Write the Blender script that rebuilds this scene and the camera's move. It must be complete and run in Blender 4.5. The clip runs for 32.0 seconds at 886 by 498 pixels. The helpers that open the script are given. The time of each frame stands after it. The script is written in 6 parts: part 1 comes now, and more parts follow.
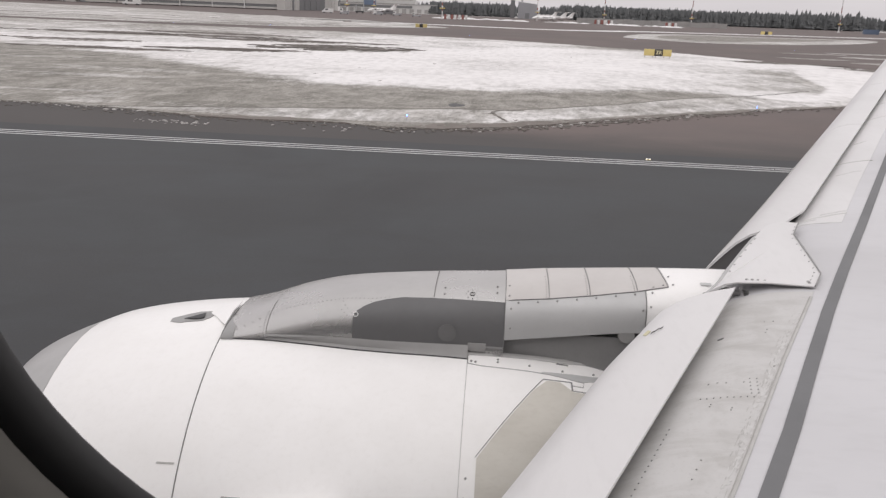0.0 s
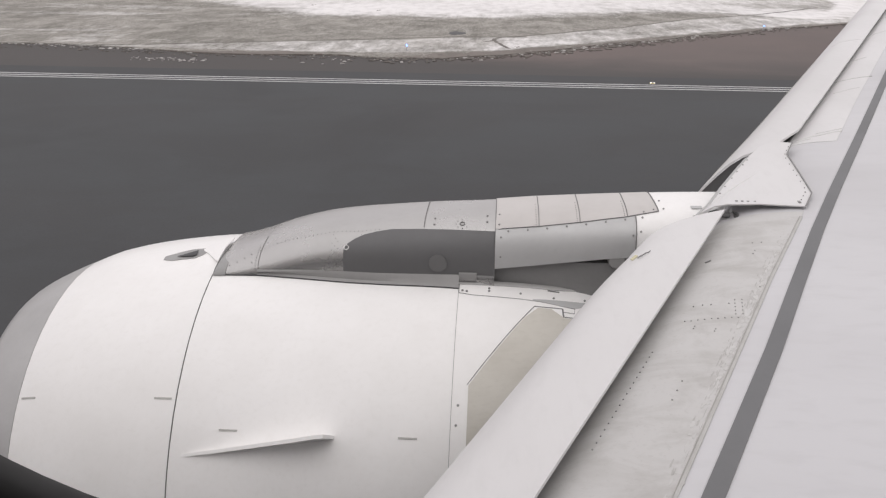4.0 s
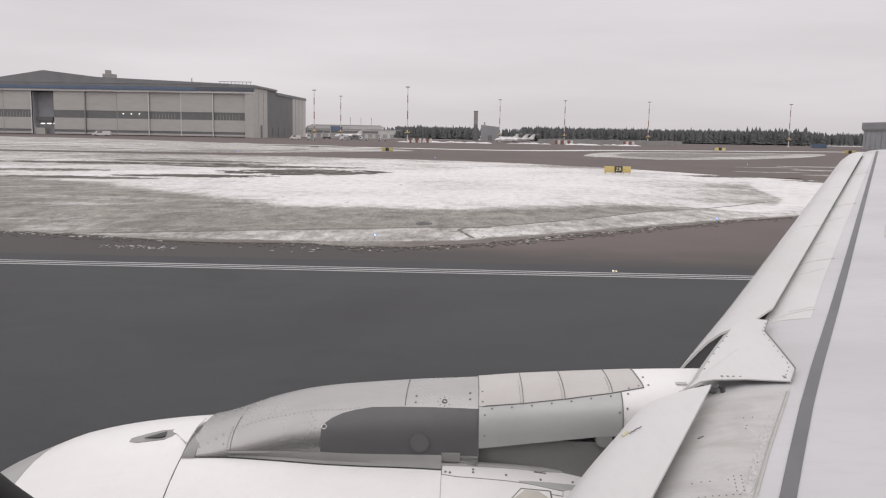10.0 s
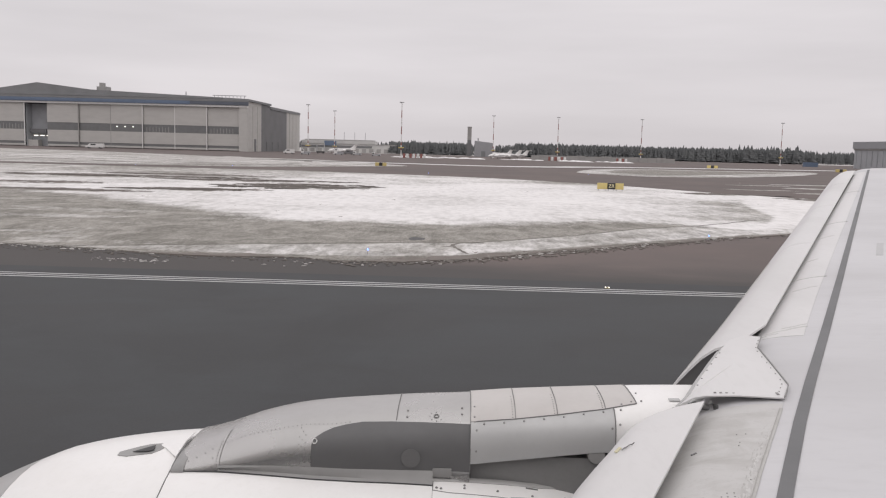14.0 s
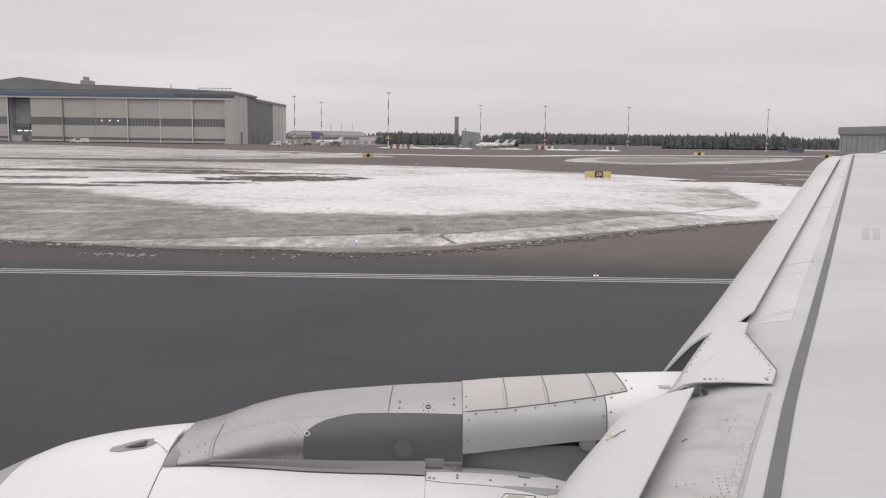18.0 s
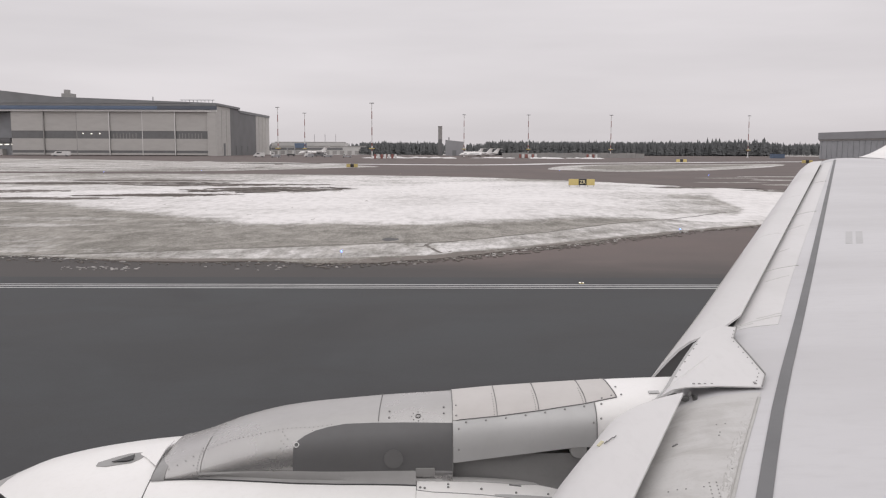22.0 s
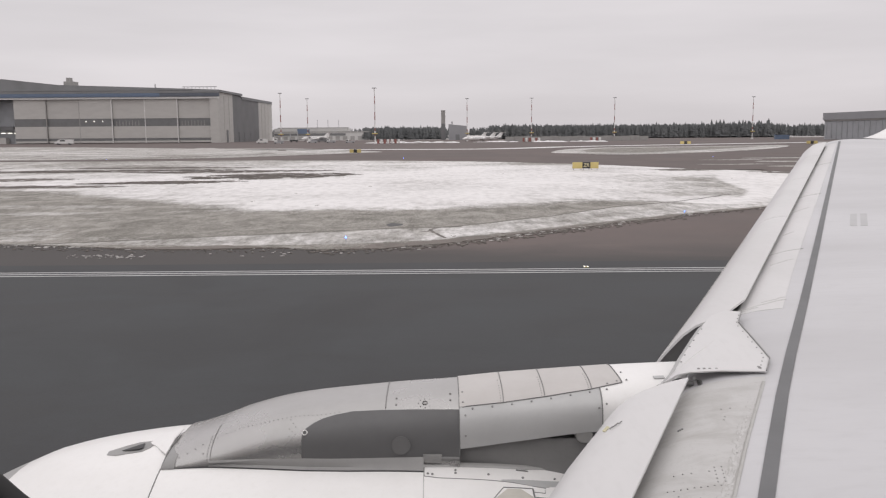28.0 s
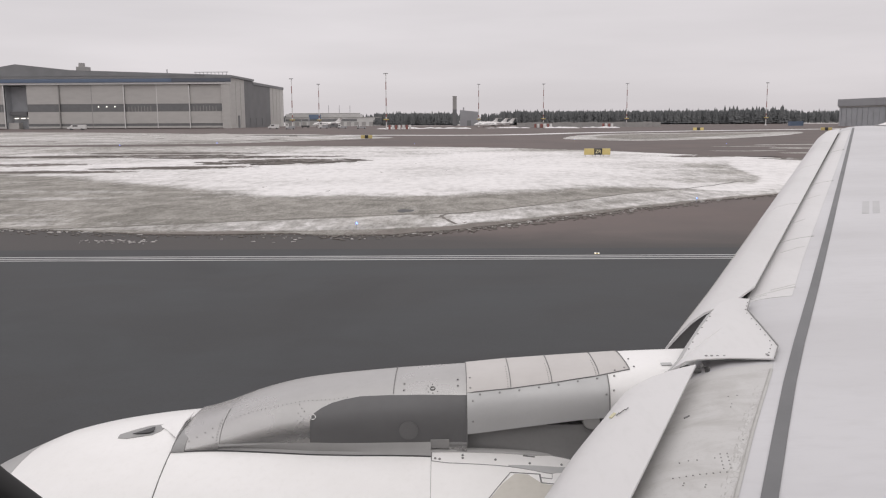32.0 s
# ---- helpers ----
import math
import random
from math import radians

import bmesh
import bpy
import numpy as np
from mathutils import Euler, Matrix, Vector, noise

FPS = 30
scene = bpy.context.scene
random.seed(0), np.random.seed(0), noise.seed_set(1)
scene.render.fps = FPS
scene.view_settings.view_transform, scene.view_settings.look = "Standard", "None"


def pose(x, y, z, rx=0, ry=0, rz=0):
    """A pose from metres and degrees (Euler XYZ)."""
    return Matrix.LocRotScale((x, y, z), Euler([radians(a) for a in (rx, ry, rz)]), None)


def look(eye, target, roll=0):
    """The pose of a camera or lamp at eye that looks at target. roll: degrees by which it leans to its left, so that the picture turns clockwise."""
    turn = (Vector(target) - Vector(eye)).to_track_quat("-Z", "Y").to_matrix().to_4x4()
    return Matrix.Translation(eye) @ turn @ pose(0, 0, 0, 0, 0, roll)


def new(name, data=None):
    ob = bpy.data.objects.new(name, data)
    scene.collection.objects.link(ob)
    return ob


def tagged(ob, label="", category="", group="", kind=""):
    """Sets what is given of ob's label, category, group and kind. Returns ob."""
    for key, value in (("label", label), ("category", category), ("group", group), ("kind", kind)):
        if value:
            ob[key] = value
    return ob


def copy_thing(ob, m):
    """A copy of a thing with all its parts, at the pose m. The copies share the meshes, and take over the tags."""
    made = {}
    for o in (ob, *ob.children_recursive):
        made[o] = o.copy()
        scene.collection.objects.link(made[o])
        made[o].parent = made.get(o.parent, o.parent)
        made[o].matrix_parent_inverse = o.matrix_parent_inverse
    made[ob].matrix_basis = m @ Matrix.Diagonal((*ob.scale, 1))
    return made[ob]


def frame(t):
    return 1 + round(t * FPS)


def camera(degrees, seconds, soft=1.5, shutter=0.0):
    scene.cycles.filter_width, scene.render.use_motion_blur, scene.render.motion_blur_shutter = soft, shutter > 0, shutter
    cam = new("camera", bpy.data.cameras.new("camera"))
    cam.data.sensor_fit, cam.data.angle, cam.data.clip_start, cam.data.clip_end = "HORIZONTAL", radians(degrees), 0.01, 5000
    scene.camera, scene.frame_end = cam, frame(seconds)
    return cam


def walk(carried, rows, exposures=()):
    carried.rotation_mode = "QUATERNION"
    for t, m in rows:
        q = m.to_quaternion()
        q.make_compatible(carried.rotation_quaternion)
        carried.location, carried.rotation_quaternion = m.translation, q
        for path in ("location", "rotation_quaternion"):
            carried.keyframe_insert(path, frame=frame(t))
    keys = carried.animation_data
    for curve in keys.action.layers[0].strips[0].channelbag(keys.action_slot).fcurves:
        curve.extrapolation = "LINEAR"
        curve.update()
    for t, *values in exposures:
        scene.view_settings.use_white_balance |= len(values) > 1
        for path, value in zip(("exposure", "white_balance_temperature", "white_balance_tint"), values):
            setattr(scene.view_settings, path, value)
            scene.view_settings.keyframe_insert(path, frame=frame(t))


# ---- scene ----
# camera beside the cabin window, held by hand
cam = camera(55.0, 32.0, soft=1.2, shutter=0.5)
PATH = [
    (0, (0.023, 1.707, 4.55), (-0.092, 3.626, 4.008), 2.3),
    (0.5, (0.025, 1.706, 4.545), (-0.126, 3.613, 3.977), 1.2),
    (1, (0.039, 1.697, 4.557), (-0.099, 3.618, 4.025), 1.0),
    (1.5, (0.04, 1.696, 4.551), (-0.077, 3.619, 4.014), 1.4),
    (2, (0.033, 1.724, 4.577), (-0.032, 3.643, 4.012), 1.1),
    (2.5, (0.046, 1.739, 4.565), (-0.06, 3.596, 3.835), 0.3),
    (4.5, (0.114, 1.716, 4.521), (-0.027, 3.604, 3.874), 0.7),
    (5, (0.082, 1.735, 4.484), (-0.104, 3.688, 4.103), 0.6),
    (5.5, (0.052, 1.755, 4.478), (-0.108, 3.73, 4.213), 0.9),
    (6, (0.041, 1.747, 4.477), (-0.095, 3.725, 4.218), -0.0),
    (6.5, (0.053, 1.741, 4.487), (-0.075, 3.722, 4.247), 0.8),
    (7, (0.045, 1.742, 4.477), (-0.06, 3.727, 4.254), 2.3),
    (7.5, (0.033, 1.756, 4.476), (-0.05, 3.743, 4.266), 2.4),
    (8, (0.031, 1.755, 4.47), (-0.028, 3.742, 4.251), 2.5),
    (8.5, (0.024, 1.752, 4.471), (-0.016, 3.738, 4.234), 2.1),
    (9, (0.03, 1.744, 4.47), (-0.014, 3.729, 4.223), 1.5),
    (9.5, (0.031, 1.736, 4.485), (-0.021, 3.717, 4.214), 1.0),
    (10, (0.028, 1.748, 4.475), (-0.027, 3.729, 4.207), 1.0),
    (10.5, (0.03, 1.75, 4.473), (-0.034, 3.733, 4.215), 0.9),
    (11, (0.028, 1.752, 4.473), (-0.031, 3.734, 4.213), 0.8),
    (11.5, (0.028, 1.75, 4.471), (-0.02, 3.733, 4.212), 1.0),
    (12, (0.029, 1.752, 4.47), (-0.019, 3.735, 4.215), 1.0),
    (12.5, (0.032, 1.75, 4.472), (-0.02, 3.733, 4.212), 0.9),
    (13, (0.029, 1.75, 4.474), (-0.023, 3.732, 4.216), 1.0),
    (13.5, (0.028, 1.758, 4.471), (-0.02, 3.742, 4.225), 1.3),
    (14, (0.027, 1.761, 4.467), (-0.012, 3.747, 4.235), 1.5),
    (14.5, (0.022, 1.761, 4.468), (-0.01, 3.747, 4.236), 1.6),
    (16.5, (0.021, 1.764, 4.463), (-0.003, 3.752, 4.241), 1.9),
    (17, (0.026, 1.749, 4.477), (0.0, 3.731, 4.209), 0.6),
    (17.5, (0.019, 1.755, 4.469), (-0.002, 3.736, 4.195), 0.4),
    (18, (0.023, 1.757, 4.47), (0.011, 3.741, 4.216), 0.8),
    (18.5, (0.022, 1.756, 4.47), (0.008, 3.741, 4.229), 0.6),
    (19, (0.02, 1.767, 4.47), (0.002, 3.753, 4.233), 0.1),
    (19.5, (0.028, 1.728, 4.486), (-0.026, 3.709, 4.216), -0.2),
    (20, (0.043, 1.728, 4.479), (-0.059, 3.702, 4.178), -0.4),
    (20.5, (0.052, 1.736, 4.486), (-0.056, 3.709, 4.18), -0.4),
    (21, (0.034, 1.744, 4.481), (-0.035, 3.722, 4.195), -0.7),
    (21.5, (0.009, 1.756, 4.464), (0.012, 3.741, 4.223), -0.5),
    (22, (0.01, 1.762, 4.465), (0.033, 3.748, 4.233), 0.2),
    (22.5, (0.013, 1.761, 4.468), (0.036, 3.746, 4.226), 0.5),
    (23, (0.011, 1.765, 4.464), (0.036, 3.75, 4.22), 1.0),
    (23.5, (0.02, 1.753, 4.469), (0.039, 3.737, 4.22), 1.1),
    (24, (0.004, 1.75, 4.466), (0.043, 3.734, 4.224), 1.1),
    (24.5, (-0.004, 1.773, 4.454), (0.061, 3.759, 4.228), -0.2),
    (25, (0.012, 1.764, 4.465), (0.049, 3.749, 4.22), -1.1),
    (25.5, (0.031, 1.735, 4.482), (0.01, 3.716, 4.206), -1.2),
    (27.5, (0.013, 1.741, 4.487), (-0.015, 3.724, 4.226), -0.9),
    (28, (0.006, 1.746, 4.483), (0.019, 3.728, 4.215), -0.4),
    (28.5, (0.005, 1.745, 4.477), (0.041, 3.725, 4.2), -0.5),
    (29, (0.007, 1.749, 4.483), (0.035, 3.728, 4.196), -0.9),
    (29.5, (0.013, 1.738, 4.485), (0.021, 3.715, 4.184), -1.1),
    (30, (0.013, 1.744, 4.485), (0.009, 3.722, 4.187), -1.3),
    (30.5, (0.013, 1.744, 4.487), (0.009, 3.723, 4.195), -1.3),
    (31, (0.012, 1.743, 4.48), (0.008, 3.722, 4.189), -0.6),
    (31.5, (0.013, 1.745, 4.482), (0.007, 3.723, 4.188), -0.2),
    (32, (0.019, 1.74, 4.484), (0.006, 3.717, 4.184), -0.3),
]
walk(cam, [(t, look(eye, aim, roll)) for t, eye, aim, roll in PATH], exposures=((0.0, 0.13), (4.5, 0.13), (6.5, 0.06), (32.0, 0.05)))

# ---- overcast winter daylight ----
world = bpy.data.worlds.new("overcast_sky")
scene.world = world
world.use_nodes = True
wt = world.node_tree
wt.nodes.clear()


def wnode(kind, **inputs):
    n = wt.nodes.new(kind)
    for k, v in inputs.items():
        n.inputs[k].default_value = v
    return n


w_out = wnode("ShaderNodeOutputWorld")
w_bg = wnode("ShaderNodeBackground", Strength=1.0)
w_tc = wnode("ShaderNodeTexCoord")
w_sep = wnode("ShaderNodeSeparateXYZ")
w_ramp = wnode("ShaderNodeValToRGB")
for pos, col in ((0.0, (0.65, 0.61, 0.63)), (0.03, (0.724, 0.67, 0.695)), (0.10, (0.843, 0.785, 0.81)), (0.22, (0.91, 0.87, 0.885)), (0.5, (0.99, 0.95, 0.96)), (1.0, (1.12, 1.08, 1.09))):
    e = w_ramp.color_ramp.elements.new(pos) if 0 < pos < 1 else w_ramp.color_ramp.elements[0 if pos == 0 else 1]
    e.position, e.color = pos, (*col, 1)
w_map = wnode("ShaderNodeMapping", Scale=(1.2, 1.2, 9.0))
w_noise = wnode("ShaderNodeTexNoise", Scale=1.6, Detail=5.0, Roughness=0.5)
w_nr = wnode("ShaderNodeMapRange")
w_nr.inputs["From Min"].default_value, w_nr.inputs["From Max"].default_value = 0.3, 0.7
w_nr.inputs["To Min"].default_value, w_nr.inputs["To Max"].default_value = 0.90, 1.09
w_mul = wt.nodes.new("ShaderNodeVectorMath")
w_mul.operation = "SCALE"
# a thin share of clear-sky light behind the cloud deck
w_sky = wt.nodes.new("ShaderNodeTexSky")
w_sky.sky_type, w_sky.sun_disc = "NISHITA", False
w_sky.sun_elevation, w_sky.sun_rotation = radians(28), radians(160)
w_hs = wnode("ShaderNodeHueSaturation", Saturation=0.25, Value=0.09)
w_mix = wt.nodes.new("ShaderNodeMix")
w_mix.data_type = "RGBA"
w_mix.inputs["Factor"].default_value = 0.9
for a, b in ((w_tc.outputs["Generated"], w_sep.inputs[0]), (w_sep.outputs["Z"], w_ramp.inputs[0]), (w_tc.outputs["Generated"], w_map.inputs[0]), (w_map.outputs[0], w_noise.inputs["Vector"]),
             (w_noise.outputs[0], w_nr.inputs[0]), (w_ramp.outputs[0], w_mul.inputs[0]), (w_nr.outputs[0], w_mul.inputs["Scale"]), (w_sky.outputs[0], w_hs.inputs["Color"]),
             (w_hs.outputs[0], w_mix.inputs["A"]), (w_mul.outputs[0], w_mix.inputs["B"]), (w_mix.outputs["Result"], w_bg.inputs[0]), (w_bg.outputs[0], w_out.inputs[0])):
    wt.links.new(a, b)
sun = new("sun", bpy.data.lights.new("sun", "SUN"))
sun.data.energy, sun.data.angle, sun.data.color = 0.35, radians(40), (1.0, 0.97, 0.93)
sun.matrix_world = look((0, 0, 100), (-25, 60, -10))

# ---- materials ----
class Mat:
    """A node material with short helpers for its graph."""

    def __init__(self, name, rough=0.6, metal=0.0, coords="Object"):
        self.m = bpy.data.materials.new(name)
        self.m.use_nodes = True
        self.t = self.m.node_tree
        self.b = self.t.nodes["Principled BSDF"]
        self.b.inputs["Roughness"].default_value, self.b.inputs["Metallic"].default_value = rough, metal
        self.tc = self.t.nodes.new("ShaderNodeTexCoord").outputs[coords]

    def put(self, a, b):
        if hasattr(a, "is_output"):
            self.t.links.new(a, b)
        else:
            b.default_value = a

    def noise(self, scale, detail=4.0, rough=0.55, stretch=(1, 1, 1), warp=0.0):
        mp = self.t.nodes.new("ShaderNodeMapping")
        mp.inputs["Scale"].default_value = stretch
        self.t.links.new(self.tc, mp.inputs[0])
        n = self.t.nodes.new("ShaderNodeTexNoise")
        n.inputs["Scale"].default_value, n.inputs["Detail"].default_value, n.inputs["Roughness"].default_value, n.inputs["Distortion"].default_value = scale, detail, rough, warp
        self.t.links.new(mp.outputs[0], n.inputs["Vector"])
        return n.outputs[0]

    def math(self, op, a, b=0.0, clamp=False):
        n = self.t.nodes.new("ShaderNodeMath")
        n.operation, n.use_clamp = op, clamp
        self.put(a, n.inputs[0]), self.put(b, n.inputs[1])
        return n.outputs[0]

    def ramp(self, fac, stops):
        n = self.t.nodes.new("ShaderNodeValToRGB")
        els = n.color_ramp.elements
        for i, (p, c) in enumerate(stops):
            e = els[i] if i < 2 else els.new(p)
            e.position = p
            e.color = (*c, 1) if isinstance(c, tuple) else (c, c, c, 1)
        self.put(fac, n.inputs[0])
        return n.outputs[0]

    def mix(self, fac, a, b):
        n = self.t.nodes.new("ShaderNodeMix")
        n.data_type = "RGBA"
        for v, k in ((fac, "Factor"), (a, "A"), (b, "B")):
            self.put((*v, 1) if isinstance(v, tuple) else v, n.inputs[{"Factor": 0, "A": 6, "B": 7}[k]])
        return n.outputs[2]

    def axis(self, k):
        n = self.t.nodes.new("ShaderNodeSeparateXYZ")
        self.t.links.new(self.tc, n.inputs[0])
        return n.outputs["XYZ".index(k)]

    def colour(self, c):
        self.put((*c, 1) if isinstance(c, tuple) else c, self.b.inputs["Base Color"])
        return self

    def bump(self, h, strength=0.3, dist=0.01):
        n = self.t.nodes.new("ShaderNodeBump")
        n.inputs["Strength"].default_value, n.inputs["Distance"].default_value = strength, dist
        self.t.links.new(h, n.inputs["Height"])
        self.t.links.new(n.outputs[0], self.b.inputs["Normal"])
        return self

    def rough(self, h):
        self.put(h, self.b.inputs["Roughness"])
        return self


def worn(name, c, rough=0.5, metal=0.0, amount=0.12, scale=3.0, fine=60.0, dirt=None, stretch=(1, 1, 1), bump=0.0, coat=0.0):
    """Paint, metal or plastic of colour c, with soft stains and a fine grain."""
    m = Mat(name, rough, metal)
    big, small = m.noise(scale, 5, 0.6, stretch), m.noise(fine, 3, 0.6, stretch)
    d = dirt or tuple(v * (1 - 2.2 * amount) for v in c)
    f = m.math("MULTIPLY", m.ramp(big, ((0.42, 0.0), (0.75, 1.0))), 0.75)
    base = m.mix(f, c, d)
    m.colour(m.mix(m.math("MULTIPLY", m.ramp(small, ((0.5, 0.0), (0.8, 1.0))), 0.35), base, d))
    m.rough(m.math("ADD", m.math("MULTIPLY", big, 0.25), rough - 0.12))
    if bump:
        m.bump(small, bump, 0.002)
    m.b.inputs["Coat Weight"].default_value = coat
    return m.m


def plain(name, c, rough=0.5, metal=0.0):
    return worn(name, c, rough, metal, 0.06)


M = {}
M["white"] = worn("aircraft_white_paint", (0.91, 0.898, 0.888), 0.42, 0, 0.06, 1.3, 40, (0.80, 0.785, 0.765), coat=0.15)
M["wing_white"] = worn("wing_white_paint", (0.70, 0.69, 0.69), 0.45, 0, 0.05, 0.9, 25, (0.60, 0.59, 0.585), (1.0, 0.35, 1.0))
M["wing_top"] = worn("wing_upper_grey_white", (0.61, 0.605, 0.62), 0.5, 0, 0.04, 0.7, 18, (0.505, 0.497, 0.506), (0.35, 1.1, 1.0))
nb = Mat("leading_edge_beige_grey", 0.5)
blot, speck, wipe = nb.noise(5.0, 7, 0.65, (0.8, 1.4, 1), 0.5), nb.noise(60.0, 4, 0.65), nb.noise(2.2, 5, 0.6, (2.5, 0.5, 1))
nb_c = nb.mix(nb.ramp(blot, ((0.45, 0.0), (0.60, 0.55), (0.76, 1.0))), (0.562, 0.553, 0.543), (0.43, 0.418, 0.40))
nb_c = nb.mix(nb.math("MULTIPLY", nb.ramp(wipe, ((0.52, 0.0), (0.72, 1.0))), 0.5), nb_c, (0.60, 0.594, 0.585))
nb.colour(nb.mix(nb.math("MULTIPLY", nb.ramp(speck, ((0.55, 0.0), (0.78, 1.0))), 0.45), nb_c, (0.40, 0.388, 0.37)))
nb.rough(nb.math("ADD", nb.math("MULTIPLY", blot, 0.3), 0.35))
M["nose_beige"] = nb.m
M["nose_dirt"] = worn("thin_brown_grime", (0.49, 0.48, 0.465), 0.65, 0, 0.1, 12, 60)
M["stripe"] = worn("walkway_grey_stripe", (0.168, 0.169, 0.174), 0.6, 0, 0.06, 2, 40)
M["pylon_grey"] = worn("pylon_light_grey", (0.52, 0.512, 0.503), 0.28, 0.78, 0.06, 2.5, 30, (0.45, 0.442, 0.432))
M["pylon_side"] = worn("pylon_side_grey", (0.53, 0.53, 0.528), 0.45, 0.15, 0.06, 2.5, 30)
M["placard"] = worn("pale_grey_placard", (0.515, 0.512, 0.518), 0.55, 0, 0.06, 3, 40)
M["scoop"] = worn("scoop_mid_grey", (0.34, 0.337, 0.333), 0.5, 0, 0.1, 6, 40)
M["rib"] = worn("slat_rib_grey", (0.15, 0.148, 0.147), 0.55, 0, 0.1, 3)
M["sealant"] = worn("pale_sealant", (0.50, 0.495, 0.48), 0.7, 0, 0.12, 12, 40, (0.40, 0.39, 0.37))
M["grime"] = worn("grey_grime", (0.47, 0.46, 0.44), 0.7, 0, 0.12, 9, 40)
M["flake"] = worn("chalky_sealant_flake", (0.60, 0.594, 0.583), 0.75, 0, 0.12, 12, 40, (0.50, 0.49, 0.475))
M["warm_panel"] = worn("pylon_cover_warm_grey", (0.575, 0.552, 0.535), 0.45, 0.0, 0.06, 3.0, 30, (0.51, 0.486, 0.47))
M["bare_metal"] = worn("dull_bare_metal", (0.42, 0.415, 0.41), 0.42, 0.7, 0.08, 4, 80, (0.30, 0.295, 0.29), (1, 6, 6))
M["lip_metal"] = worn("inlet_lip_aluminium", (0.50, 0.495, 0.49), 0.42, 0.6, 0.06, 3, 60)
M["dark_panel"] = worn("dark_grey_duct_panel", (0.136, 0.135, 0.137), 0.5, 0, 0.06, 3.5, 30, (0.118, 0.117, 0.118))
# black for tyres and dark parts, and for shade painted into gaps and holes
M["dark"] = worn("gap_shade_and_parts_black", (0.06, 0.06, 0.062), 0.6, 0, 0.1, 5)
M["seam"] = worn("panel_seam_dark_grey", (0.20, 0.197, 0.195), 0.7, 0, 0.1, 8)
M["rivet"] = worn("rivet_grey", (0.30, 0.295, 0.29), 0.5, 0.2, 0.1, 20)
M["beige_patch"] = worn("reverser_beige_panel", (0.60, 0.575, 0.52), 0.5, 0, 0.09, 2.0, 30, (0.48, 0.45, 0.40), (1, 1, 3))
# seal tone that also carries the shade of the slat gap
M["seal_shade"] = worn("slat_seal_gap_shade", (0.20, 0.196, 0.19), 0.7, 0, 0.15, 4, 30, (0.32, 0.31, 0.295))
M["strut"] = worn("strut_dull_grey", (0.26, 0.257, 0.255), 0.55, 0, 0.1, 3)
M["stud"] = worn("flush_stud_grey", (0.31, 0.304, 0.297), 0.5, 0.1, 0.1, 20)
M["round"] = worn("round_cover_grey", (0.172, 0.170, 0.170), 0.5, 0, 0.08, 4)
M["rail"] = worn("rail_dull_grey", (0.40, 0.394, 0.388), 0.5, 0.2, 0.1, 3)
M["flange"] = worn("flange_dull_grey", (0.315, 0.31, 0.305), 0.55, 0.1, 0.08, 3, 30)
M["scuff"] = worn("yellowed_scuff", (0.62, 0.58, 0.40), 0.6, 0, 0.1, 10)
M["yellow"] = worn("yellow_marking_paint", (0.62, 0.46, 0.05), 0.7, 0, 0.15, 1.2, 20, (0.38, 0.30, 0.08))
M["pole_metal"] = worn("gear_grey_paint", (0.5, 0.5, 0.5), 0.4, 0.2, 0.1, 4)
M["trim_dark"] = worn("window_trim_dark", (0.035, 0.034, 0.034), 0.7, 0, 0.08, 20)
M["trim_cream"] = worn("cabin_panel_cream", (0.42, 0.40, 0.36), 0.7, 0, 0.05, 6)
M["mark_white"] = worn("runway_white_paint", (0.62, 0.62, 0.615), 0.75, 0, 0.14, 1.5, 12, (0.38, 0.38, 0.38), (0.3, 3, 1))

# ---- mesh helpers ----
def mesh_of(name, verts, faces, mat, smooth=True, mats=None, index=None):
    me = bpy.data.meshes.new(name)
    me.from_pydata([tuple(map(float, v)) for v in verts], [], faces)
    for m in mats or [mat]:
        me.materials.append(m)
    if index is not None:
        me.polygons.foreach_set("material_index", index)
    me.polygons.foreach_set("use_smooth", [smooth] * len(me.polygons))
    me.update()
    return me


def put_part(name, me, parent=None, label="", sharp=38):
    ob = new(name, me)
    if parent is not None:
        ob.parent = parent
    if label:
        ob["label"] = label
    if sharp:
        me.set_sharp_from_angle(angle=radians(sharp))
    return ob


def thing(name, label, category, group="", kind="", at=(0, 0, 0)):
    ob = new(name)
    ob.empty_display_size = 0.3
    ob.location = at
    return tagged(ob, label, category, group, kind)


def grid_mesh(name, rows, mat, closed=False, smooth=True):
    """A skin over rows of points (each row the same length)."""
    n, k = len(rows), len(rows[0])
    faces = []
    for i in range(n - 1):
        for j in range(k if closed else k - 1):
            a, b = i * k + j, i * k + (j + 1) % k
            faces.append((a, b, b + k, a + k))
    return mesh_of(name, [p for r in rows for p in r], faces, mat, smooth)


def thick(me, depth):
    """Gives an open skin a thickness, inwards along its normals."""
    bm = bmesh.new()
    bm.from_mesh(me)
    bmesh.ops.recalc_face_normals(bm, faces=bm.faces)
    bmesh.ops.solidify(bm, geom=bm.faces[:], thickness=depth)
    bmesh.ops.recalc_face_normals(bm, faces=bm.faces)
    bm.to_mesh(me)
    bm.free()
    return me


